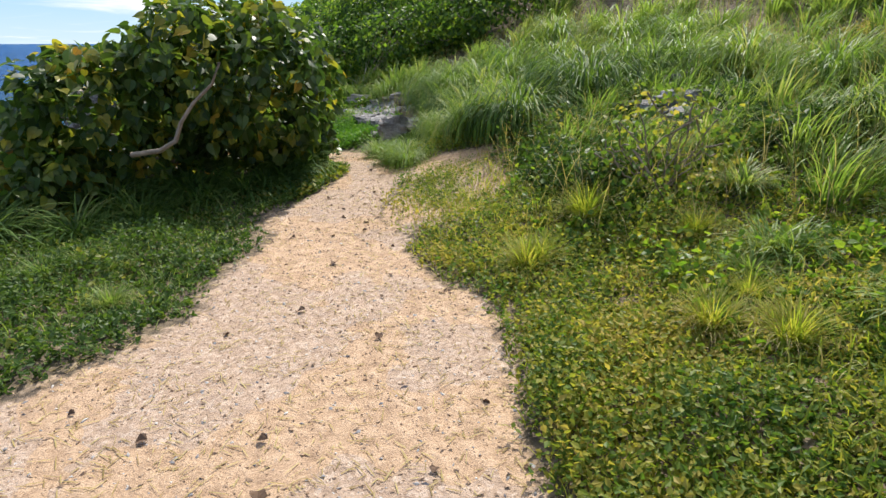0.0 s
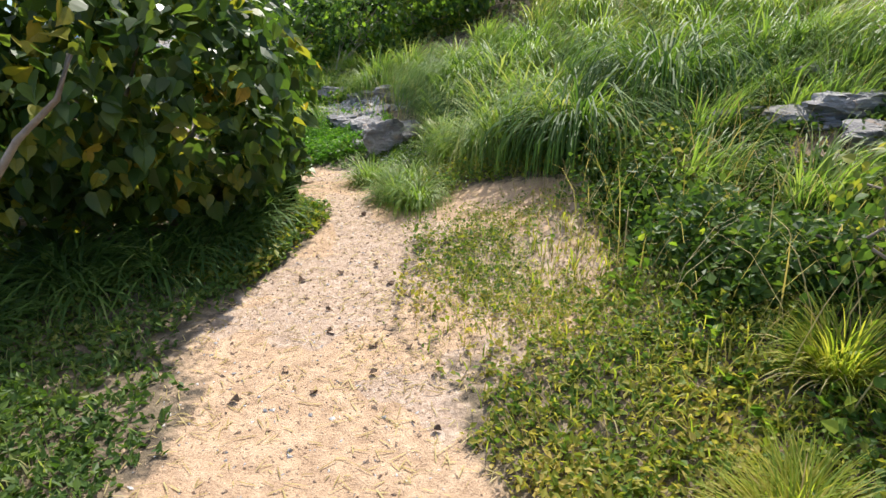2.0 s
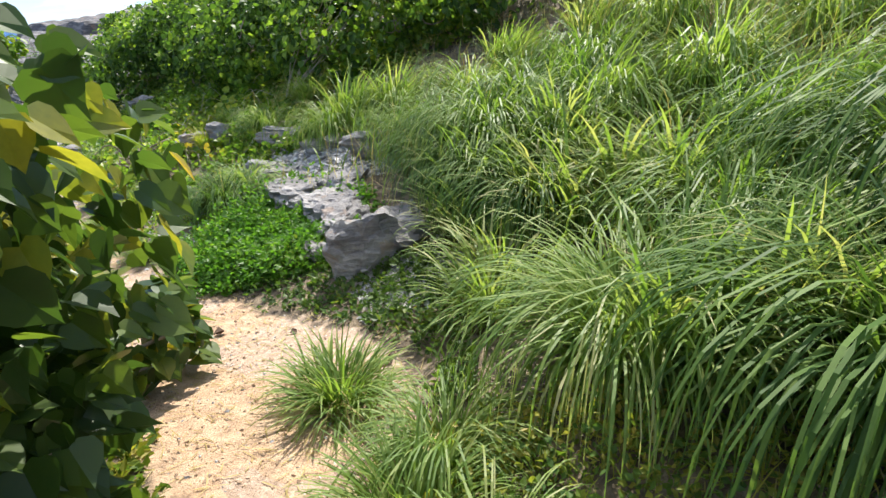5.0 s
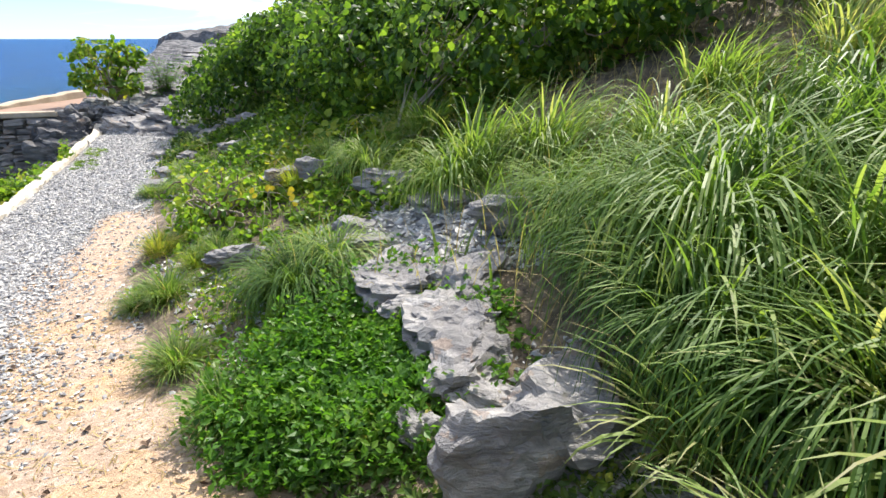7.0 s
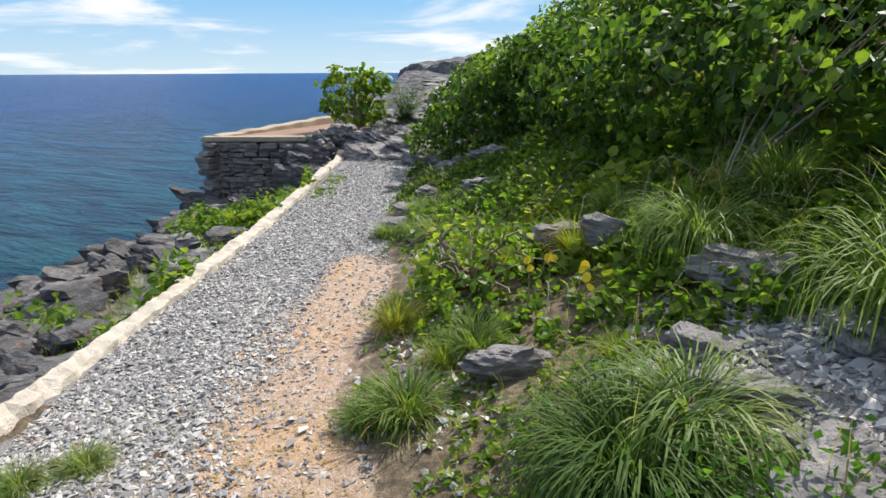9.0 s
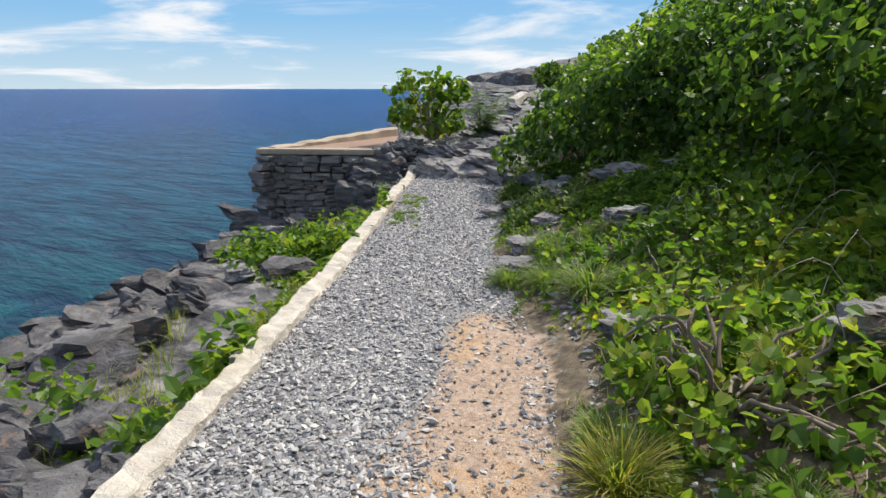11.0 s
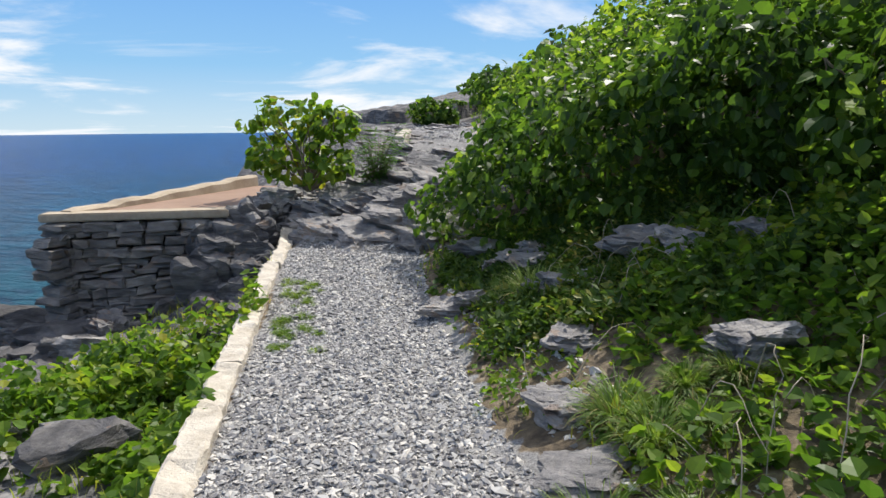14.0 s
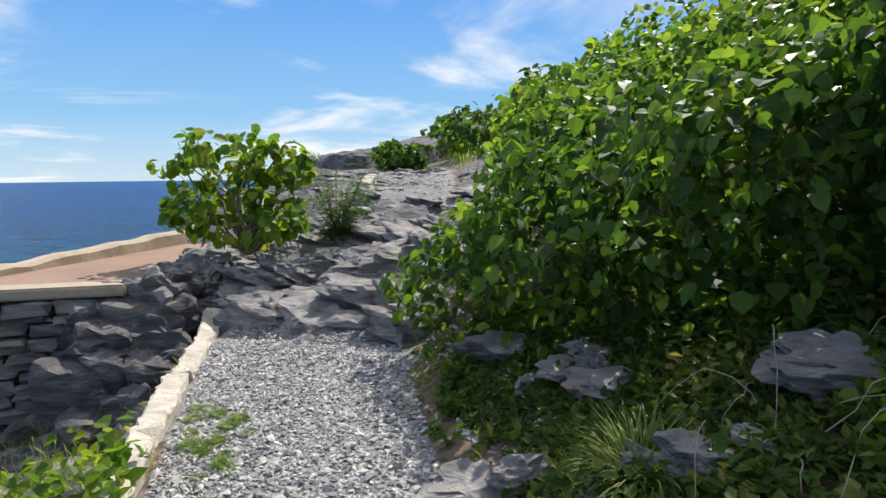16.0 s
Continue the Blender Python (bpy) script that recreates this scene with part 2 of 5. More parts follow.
def wave_noise(x, y, scale, seed=0):
    """A cheap smooth noise in -1..1 from sums of sines."""
    r = np.random.RandomState(seed)
    out = np.zeros_like(x, float)
    for i in range(7):
        a, f, p = r.uniform(0, 6.28), scale * r.uniform(0.5, 1.9), r.uniform(0, 6.28)
        out = out + np.sin(f * (x * math.cos(a) + y * math.sin(a)) + p)
    return out / 4.2


def tube(points, radii, sides=7):
    pts = np.asarray(points, float)
    d = unit(np.gradient(pts, axis=0))
    ref = np.where(np.abs(d[:, 2:3]) > 0.9, np.array([[1.0, 0, 0]]), np.array([[0, 0, 1.0]]))
    a = unit(np.cross(d, ref)); b = np.cross(d, a)
    th = np.linspace(0, 2 * math.pi, sides, endpoint=False)
    ring = np.cos(th)[None, :, None] * a[:, None, :] + np.sin(th)[None, :, None] * b[:, None, :]
    v = pts[:, None, :] + ring * np.asarray(radii)[:, None, None]
    k = len(pts)
    q = [[i * sides + j, i * sides + (j + 1) % sides, (i + 1) * sides + (j + 1) % sides, (i + 1) * sides + j] for i in range(k - 1) for j in range(sides)]
    return v.reshape(-1, 3), np.array(q)


def tubes(name, lines, mat, sides=6):
    vs, qs, n = [], [], 0
    for pts, rad in lines:
        v, q = tube(pts, rad, sides)
        vs.append(v); qs.append(q + n); n += len(v)
    return mesh_of(name, np.concatenate(vs), [np.concatenate(qs)], mat, True)


# ---------------------------------------------------------------- materials
GRASS = leaf_material("grass_blade", [(0.05, (0.07, 0.14, 0.026)), (0.4, (0.14, 0.225, 0.045)), (0.72, (0.25, 0.32, 0.085)), (0.95, (0.4, 0.37, 0.18))], 0.4, 0.5, 0.8)
# darker copy of the grass green, with the clumps' shaded side in its colour
GRASS_SHADED = leaf_material("shaded_grass_blade", [(0.1, (0.03, 0.07, 0.02)), (0.5, (0.065, 0.13, 0.028)), (0.8, (0.14, 0.22, 0.05)), (0.97, (0.3, 0.29, 0.12))], 0.34, 0.55, 1.0, 0.12)
GRASS_YELLOW = leaf_material("yellow_grass_blade", [(0.1, (0.13, 0.2, 0.025)), (0.45, (0.27, 0.32, 0.04)), (0.75, (0.42, 0.37, 0.07)), (0.95, (0.5, 0.38, 0.15))], 0.45, 0.5, 1.4)
DRY_GRASS = leaf_material("dry_grass", [(0.1, (0.26, 0.18, 0.08)), (0.5, (0.42, 0.32, 0.15)), (0.9, (0.55, 0.45, 0.24))], 0.3, 0.7, 2.0)
BUSH_LEAF = leaf_material("bush_leaf", [(0.1, (0.02, 0.048, 0.012)), (0.42, (0.045, 0.09, 0.018)), (0.66, (0.11, 0.16, 0.026)), (0.84, (0.36, 0.3, 0.035)), (0.97, (0.5, 0.24, 0.05))], 0.4, 0.4, 1.6, 0.3)
VINE_LEAF = leaf_material("vine_leaf", [(0.1, (0.018, 0.046, 0.011)), (0.42, (0.045, 0.1, 0.017)), (0.68, (0.125, 0.22, 0.03)), (0.92, (0.29, 0.37, 0.05))], 0.44, 0.45, 0.9, 0.2)
CREEP_LEAF = leaf_material("creeper_leaf", [(0.1, (0.05, 0.11, 0.018)), (0.5, (0.12, 0.215, 0.024)), (0.8, (0.26, 0.32, 0.04)), (0.97, (0.5, 0.4, 0.06))], 0.48, 0.42, 1.0, 0.2)
HERB_LEAF = leaf_material("herb_leaf", [(0.1, (0.045, 0.105, 0.02)), (0.4, (0.11, 0.175, 0.025)), (0.65, (0.27, 0.27, 0.04)), (0.9, (0.48, 0.36, 0.1))], 0.4, 0.5, 1.5)
IVY_LEAF = leaf_material("ivy_leaf", [(0.1, (0.04, 0.12, 0.016)), (0.6, (0.09, 0.22, 0.02)), (0.95, (0.18, 0.3, 0.04))], 0.44, 0.45, 3.0)
# deep green weeds, about half the herb leaf's tone to carry the bush's shadow
SHADED_WEED_LEAF = leaf_material("shaded_weed_leaf", [(0.1, (0.025, 0.06, 0.014)), (0.5, (0.055, 0.11, 0.02)), (0.8, (0.12, 0.18, 0.03)), (0.97, (0.34, 0.29, 0.08))], 0.34, 0.5, 1.5)
YELLOW_LEAF = leaf_material("yellow_leaf", [(0.1, (0.72, 0.5, 0.02)), (0.9, (0.8, 0.6, 0.03))], 0.4, 0.5, 3.0)
BARK = plain_material("bark", (0.12, 0.09, 0.065), (0.3, 0.24, 0.18), 20, 0.9)
PALE_BARK = plain_material("pale_dry_stem", (0.22, 0.18, 0.13), (0.42, 0.36, 0.27), 20, 0.9)
ROCK = rock_material("grey_rock", (0.07, 0.068, 0.072), (0.24, 0.225, 0.22), (0.5, 0.47, 0.44))
SHORE_ROCK = rock_material("shore_rock", (0.028, 0.027, 0.03), (0.105, 0.1, 0.102), (0.3, 0.28, 0.265))
WALL_ROCK = rock_material("wall_stone", (0.09, 0.082, 0.08), (0.24, 0.215, 0.195), (0.44, 0.4, 0.35))
CONCRETE = plain_material("old_concrete", (0.34, 0.29, 0.23), (0.66, 0.6, 0.51), 9, 0.92, 1.0)
COPING = plain_material("sandy_concrete", (0.28, 0.22, 0.155), (0.46, 0.38, 0.28), 3, 0.9, 0.5)
TERRACE = plain_material("red_earth_floor", (0.2, 0.125, 0.085), (0.32, 0.21, 0.15), 1.5, 0.95, 0.4)


def stone_material():
    m, nd, lk, bs, out = material("crushed_stone", 0.85)
    g = nd.new("ShaderNodeNewGeometry")
    info = nd.new("ShaderNodeObjectInfo")
    r = maths(nd, lk, "FRACT", maths(nd, lk, "ADD", g.outputs["Random Per Island"], info.outputs["Random"]))
    col = ramp(nd, lk, r, (0.0, (0.15, 0.145, 0.15)), (0.4, (0.3, 0.295, 0.295)), (0.75, (0.47, 0.46, 0.44)), (0.95, (0.64, 0.6, 0.55)))
    n = noise_node(nd, lk, 70, 4, 0.6, g.outputs["Position"])
    col = mixc(nd, lk, maths(nd, lk, "MULTIPLY", n, 0.4), col, (0.2, 0.18, 0.17))
    lk.new(col, bs.inputs["Base Color"])
    bump(nd, lk, bs, n, 0.3, 0.005)
    return m


STONE = stone_material()

# ---------------------------------------------------------------- the lie of the land
# the middle of the path: x, y, height, width to its left, width to its right
TRACK = np.array([
    (0.1, -8.0, 0.10, 1.6, 0.7), (-0.3, 0.0, 0.13, 1.5, 0.9), (-0.5, 1.6, 0.15, 1.15, 0.95), (-0.55, 2.5, 0.17, 0.6, 0.9),
    (-0.72, 3.4, 0.18, 0.62, 0.42), (-0.92, 4.4, 0.20, 0.5, 0.38), (-0.95, 5.3, 0.23, 0.22, 0.25), (-1.02, 6.1, 0.27, 0.2, 0.3),
    (-1.35, 7.0, 0.18, 0.35, 0.62), (-2.2, 7.9, 0.04, 1.0, 0.5), (-3.1, 8.8, -0.06, 1.1, 0.42), (-4.2, 10.2, -0.13, 0.98, 0.38),
    (-4.95, 11.5, -0.15, 0.93, 0.5), (-6.0, 13.3, -0.17, 0.78, 0.32), (-7.0, 15.0, -0.16, 0.68, 0.4), (-8.0, 16.9, -0.13, 0.7, 0.6),
    (-8.0, 17.9, 0.18, 0.6, 0.5), (-8.0, 19.3, 0.56, 0.6, 0.5), (-8.6, 21.5, 0.85, 0.7, 0.7), (-10.2, 26.2, 1.15, 0.8, 0.9), (-13.0, 33.0, 1.5, 1.0, 1.0), (-22.0, 58.0, 2.2, 1.5, 1.5), (-40.0, 110.0, 1.0, 2.0, 2.0), (-120.0, 330.0, -8.0, 2.0, 2.0)])
SEA = -3.2


def along(x, y):
    """For places: signed distance right of the path's middle, place along the path (node number) and the path's row there."""
    sh = np.shape(x)
    p = np.stack([np.ravel(x), np.ravel(y)], 1).astype(float)
    best, sd, u = np.full(len(p), 1e9), np.zeros(len(p)), np.zeros(len(p))
    for i in range(len(TRACK) - 1):
        a, d = TRACK[i, :2], TRACK[i + 1, :2] - TRACK[i, :2]
        L = float(np.hypot(*d))
        k = np.clip(((p - a) @ d) / L ** 2, 0, 1)
        q = p - a - k[:, None] * d
        r = np.hypot(q[:, 0], q[:, 1])
        sg = np.sign(d[1] * (p[:, 0] - a[0]) - d[0] * (p[:, 1] - a[1]))
        hit = r < best
        best[hit], sd[hit], u[hit] = r[hit], (r * sg)[hit], i + k[hit]
    row = np.stack([np.interp(u, np.arange(len(TRACK)), TRACK[:, c]) for c in range(5)], 1)
    return sd.reshape(sh), u.reshape(sh), row.reshape(*sh, 5)


def land(x, y, rough=True):
    """Height of the ground."""
    x, y = np.asarray(x, float), np.asarray(y, float)
    s, u, row = along(x, y)
    z = row[..., 2].copy()
    dr = np.maximum(s - row[..., 4], 0)
    dl = np.maximum(-s - row[..., 3], 0)
    k = np.interp(u, [0, 5, 7, 8.5, 10, 12, 15, 17, 19, 20.5, 21.5], [0.18, 0.2, 0.22, 0.29, 0.29, 0.32, 0.36, 0.36, 0.3, 0.25, 0.02])
    hill = k * dr * (1 + 0.06 * np.minimum(dr, 6)) + 0.25 * np.maximum(dr - 5, 0) * smooth01(21.4 - u)
    hill = np.where(hill > 7, 7 + (hill - 7) * 0.25, hill)
    # seaward side: a shelf, then broken rock down to the water
    flat = np.interp(u, [0, 6, 8, 9.5, 10.5, 14, 15.2, 16.2, 17, 18, 19, 20], [5.0, 3.2, 2.2, 0.6, 0.14, 0.14, 0.14, 1.0, 1.0, 0.7, 1.0, 3.0])
    ledge = np.interp(u, [0, 8, 9.5, 10.5, 15, 17, 19, 21], [0.1, 0.1, 0.3, 0.5, 0.55, 0.9, 1.2, 0.4])
    far_l = np.maximum(dl - flat, 0)
    drop = ledge * smooth01(far_l / 0.25) + 0.12 * np.minimum(far_l, 2.6) + 1.5 * np.maximum(far_l - 2.6, 0)
    z = z + hill - drop
    if rough:
        off = np.maximum(dr, dl)
        z = z + 0.012 * wave_noise(x, y, 3.0, 1) + np.minimum(off, 1.0) * (0.05 * wave_noise(x, y, 2.2, 2) + 0.02 * wave_noise(x, y, 9.0, 3))
        st = smooth01((far_l - 0.1) / 0.6)
        st = np.maximum(st, smooth01((u - 15.15) / 0.25) * smooth01((18.6 - u) / 0.6) * smooth01((1.4 - dr) / 0.5))
        z = z + st * (0.16 * wave_noise(x, y, 1.6, 4) + 0.06 * wave_noise(x, y, 6.0, 5))
        # beds of rock stepping down, dipping gently
        q = (z + 0.16 * x + 0.1 * y + 0.03 * wave_noise(x, y, 7.0, 6)) / 0.15
        fr = q - np.floor(q)
        z = z + st * 0.15 * (smooth01((fr - 0.72) / 0.26) - fr) * 0.85
    return np.maximum(z, SEA - 3)


def ragged(x, y):
    """How far plants push in over the path's edge."""
    return 0.09 * wave_noise(x, y, 3.6, 61) + 0.05 * wave_noise(x, y, 9.0, 62)


def trodden(x, y):
    """Bare sandy ground beside the path, in front of the big grass clumps."""
    return smooth01(1.5 - np.hypot((x + 0.12) / 0.62, (y - 5.6) / 0.5) + 0.25 * wave_noise(x, y, 5.0, 63))


def sparse(x, y):
    """Thin yellowing growth over sand right of the path."""
    return smooth01(1.5 - np.hypot((x - 0.0) / 0.75, (y - 4.7) / 0.9) + 0.3 * wave_noise(x, y, 4.0, 64))


def land_at(x, y):
    return float(land(np.array([x]), np.array([y]))[0])


def axis(lo, a, b, hi, step):
    core = np.arange(a, b + step / 2, step)
    g = step * 1.18 ** np.arange(1, 60)
    up, dn = b + np.cumsum(g), a - np.cumsum(g)
    return np.concatenate([dn[dn > lo][::-1], core, up[up < hi]])


def ground_material():
    m, nd, lk, bs, out = material("ground", 0.95)
    p = position(nd)
    at = nd.new("ShaderNodeAttribute"); at.attribute_name = "cover"
    sep = nd.new("ShaderNodeSeparateColor")
    lk.new(at.outputs["Color"], sep.inputs[0])
    fine, mid, big = noise_node(nd, lk, 120, 5, 0.65, p), noise_node(nd, lk, 14, 5, 0.6, p), noise_node(nd, lk, 1.3, 3, 0.5, p)
    grain = nd.new("ShaderNodeTexVoronoi"); grain.inputs["Scale"].default_value = 55
    lk.new(p, grain.inputs["Vector"])
    sand = ramp(nd, lk, maths(nd, lk, "ADD", maths(nd, lk, "MULTIPLY", fine, 0.5), maths(nd, lk, "MULTIPLY", mid, 0.5)), (0.32, (0.22, 0.135, 0.08)), (0.5, (0.44, 0.295, 0.185)), (0.64, (0.56, 0.40, 0.27)))
    pebble = ramp(nd, lk, grain.outputs["Color"], (0.2, (0.22, 0.17, 0.14)), (0.6, (0.4, 0.31, 0.26)), (0.9, (0.52, 0.45, 0.4)))
    sand = mixc(nd, lk, maths(nd, lk, "MULTIPLY", maths(nd, lk, "GREATER_THAN", big, 0.5), 0.45), sand, pebble)
    soil = ramp(nd, lk, mid, (0.35, (0.07, 0.052, 0.035)), (0.55, (0.16, 0.12, 0.075)), (0.7, (0.28, 0.22, 0.15)))
    grey = ramp(nd, lk, fine, (0.35, (0.13, 0.125, 0.125)), (0.65, (0.34, 0.33, 0.32)))
    edge = maths(nd, lk, "ADD", sep.outputs["Red"], maths(nd, lk, "MULTIPLY_ADD", mid, 0.9, -0.45))
    es = nd.new("ShaderNodeMapRange"); es.inputs["From Min"].default_value, es.inputs["From Max"].default_value = 0.35, 0.6
    lk.new(edge, es.inputs["Value"])
    col = mixc(nd, lk, es.outputs[0], soil, sand)
    gs = nd.new("ShaderNodeMapRange"); gs.inputs["From Min"].default_value, gs.inputs["From Max"].default_value = 0.4, 0.6
    lk.new(maths(nd, lk, "ADD", sep.outputs["Green"], maths(nd, lk, "MULTIPLY_ADD", mid, 0.8, -0.4)), gs.inputs["Value"])
    col = mixc(nd, lk, gs.outputs[0], col, grey)
    mp = nd.new("ShaderNodeMapping"); mp.inputs["Scale"].default_value = (1, 1, 6)
    mp.inputs["Rotation"].default_value = (0.35, 0.25, 0.2)
    lk.new(p, mp.inputs[0])
    strata = noise_node(nd, lk, 3.0, 7, 0.68, mp.outputs[0], 0.5)
    stone = ramp(nd, lk, strata, (0.34, (0.025, 0.025, 0.03)), (0.5, (0.1, 0.097, 0.1)), (0.62, (0.27, 0.255, 0.245)), (0.75, (0.14, 0.135, 0.135)))
    col = mixc(nd, lk, sep.outputs["Blue"], col, stone)
    lk.new(col, bs.inputs["Base Color"])
    hgt = maths(nd, lk, "ADD", maths(nd, lk, "MULTIPLY", fine, 0.3), maths(nd, lk, "ADD", maths(nd, lk, "MULTIPLY", mid, 0.6), maths(nd, lk, "MULTIPLY", strata, sep.outputs["Blue"])))
    bump(nd, lk, bs, hgt, 0.85, 0.04)
    return m


def build_ground():
    xs, ys = axis(-300, -13, 4, 400, 0.09), axis(-300, -2, 20, 400, 0.09)
    X, Y = np.meshgrid(xs, ys)
    Z = land(X, Y)
    nx, ny = len(xs), len(ys)
    idx = np.arange(nx * ny).reshape(ny, nx)
    q = np.stack([idx[:-1, :-1], idx[:-1, 1:], idx[1:, 1:], idx[1:, :-1]], -1).reshape(-1, 4)
    me = mesh_of("ground", np.stack([X, Y, Z], -1).reshape(-1, 3), [q], ground_material(), True)
    s, u, row = along(X, Y)
    rag = ragged(X, Y)
    inside = np.clip(0.5 + np.minimum(row[..., 4] - s - rag, s + row[..., 3] - rag) / 0.3, 0, 1)
    inside = np.maximum(inside, np.maximum(0.9 * trodden(X, Y), 0.62 * sparse(X, Y)))
    gravel = smooth01((u - 11.0) / 1.0) * smooth01((15.4 - u) / 0.3)
    # the sand runs on as a tongue into the gravel
    tongue = smooth01((12.6 - u) / 0.5) * smooth01(1 - np.abs(s - 0.3) / 0.55)
    kerb_d = np.maximum(-s - row[..., 3], 0)
    upper = smooth01((u - 17.2) / 0.5)
    grey = np.clip(upper * 0.8 + np.maximum(gravel - tongue * 1.2, smooth01((u - 9.4) / 0.8) * smooth01((-s - 0.1) / 0.4) * (u < 13)), 0, 1) * (inside > 0.2)
    grey = np.maximum(grey, smooth01(1.35 - np.hypot((X + 1.75) / 0.85, (Y - 10.15) / 0.6)))
    grey = np.maximum(grey, 0.8 * smooth01(1.3 - np.hypot((X + 0.7) / 0.5, (Y - 8.1) / 0.6)))
    shore = np.where(s < 0, smooth01((kerb_d - np.interp(u, [0, 8, 9.5, 10.5], [3, 2.2, 0.8, 0.2])) / 0.5), 0.0)
    shore = np.maximum(shore, smooth01((u - 15.6) / 0.4) * smooth01((18.3 - u) / 0.5) * smooth01((1.6 - s) / 0.6))
    shore = np.maximum(shore, smooth01((u - 18) / 0.5) * (wave_noise(X, Y, 1.2, 9) > -0.2) * 0.8)
    col = np.stack([inside, grey, shore, np.ones_like(s)], -1).reshape(-1, 4)
    a = me.color_attributes.new("cover", "FLOAT_COLOR", "POINT")
    a.data.foreach_set("color", col.astype(np.float32).ravel())
    return tagged(new("ground", me), "sandy soil and grey rock sloping down to the sea", "ground", kind="structure")


ground = build_ground()


def build_sea():
    m, nd, lk, bs, out = material("sea_water", 0.3)
    p = position(nd)
    mp = nd.new("ShaderNodeMapping"); mp.inputs["Scale"].default_value = (0.3, 1.0, 1)
    mp.inputs["Rotation"].default_value = (0, 0, 0.3)
    lk.new(p, mp.inputs[0])
    w1, w2 = noise_node(nd, lk, 0.8, 7, 0.66, mp.outputs[0], 0.4), noise_node(nd, lk, 0.035, 4, 0.5, p)
    ln = nd.new("ShaderNodeVectorMath"); ln.operation = "DISTANCE"
    ln.inputs[1].default_value = (-8, 12, -3)
    lk.new(p, ln.inputs[0])
    dist = nd.new("ShaderNodeMapRange"); dist.inputs["From Min"].default_value, dist.inputs["From Max"].default_value = 8, 90
    lk.new(ln.outputs["Value"], dist.inputs["Value"])
    col = ramp(nd, lk, dist.outputs[0], (0.0, (0.006, 0.088, 0.09)), (0.2, (0.005, 0.085, 0.13)), (1.0, (0.002, 0.07, 0.25)))
    col = mixc(nd, lk, maths(nd, lk, "MULTIPLY", w2, 0.5), col, (0.004, 0.03, 0.09))
    # ripple shading is put into the base colour: troughs near black, crests left clear
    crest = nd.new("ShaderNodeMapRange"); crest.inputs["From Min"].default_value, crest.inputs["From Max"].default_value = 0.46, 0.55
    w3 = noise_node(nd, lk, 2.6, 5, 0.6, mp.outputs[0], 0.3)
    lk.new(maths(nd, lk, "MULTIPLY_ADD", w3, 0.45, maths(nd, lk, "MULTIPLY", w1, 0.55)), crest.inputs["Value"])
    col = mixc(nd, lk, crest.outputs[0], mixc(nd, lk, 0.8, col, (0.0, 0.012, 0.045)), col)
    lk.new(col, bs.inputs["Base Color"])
    bs.inputs["IOR"].default_value = 1.33
    bs.inputs["Specular IOR Level"].default_value = 0.14
    bump(nd, lk, bs, w1, 1.0, 0.9)
    v = np.array([(-4500, -4500, SEA), (4500, -4500, SEA), (4500, 4500, SEA), (-4500, 4500, SEA)])
    return tagged(new("water", mesh_of("water", v, [[(0, 1, 2, 3)]], m)), "deep blue rippled sea turning green near shore", "sea", kind="structure")


sea = build_sea()

# ---------------------------------------------------------------- kerb
KERB = np.array([(-4.1, 7.7), (-4.5, 8.4), (-4.9, 9.25), (-5.38, 10.05), (-5.62, 10.63), (-5.9, 11.36), (-6.25, 12.05), (-7.05, 13.5), (-7.66, 14.79), (-8.36, 15.96), (-9.0, 17.2)])


def kerb_piece(a, b, width, height, rng, sink=0.45):
    """One cast length of kerb between two places, with a chipped, uneven top."""
    a, b = np.array(a), np.array(b)
    L = float(np.hypot(*(b - a)))
    d = (b - a) / L
    nrm = np.array([-d[1], d[0]])          # seaward
    n = max(4, int(L / 0.05))
    t = np.linspace(0, 1, n)
    ring = []
    prof = [(0.0, -0.25), (0.0, 0.82), (0.12, 1.0), (0.88, 1.0), (1.0, 0.8), (1.0, -sink / height)]
    jit = rng.normal(0, 0.0055, (n, len(prof), 2))
    chips = np.where(rng.uniform(size=(n, 1)) < 0.2, rng.uniform(0.008, 0.04, (n, 1)), 0)
    chips[:, 0] = np.convolve(chips[:, 0], [0.3, 0.7, 0.7, 0.3], 'same')
    v = np.zeros((n, len(prof), 3))
    for j, (px, pz) in enumerate(prof):
        c = a[None] + t[:, None] * (b - a)[None]
        off = px * width + jit[:, j, 0]
        if 1 <= j <= 2:
            off = off + chips[:, 0]
        v[:, j, :2] = c + off[:, None] * nrm[None]
        base = land(c[:, 0] - nrm[0] * 0.1, c[:, 1] - nrm[1] * 0.1, False)
        v[:, j, 2] = base + pz * height + jit[:, j, 1] - (chips[:, 0] if j in (1, 2) else 0)
    k = len(prof)
    q = [[i * k + j, (i + 1) * k + j, (i + 1) * k + (j + 1) % k, i * k + (j + 1) % k] for i in range(n - 1) for j in range(k)]
    return v.reshape(-1, 3), [np.array(q)], [np.array([list(range(k))]), np.array([list(range((n - 1) * k, n * k))[::-1]])]


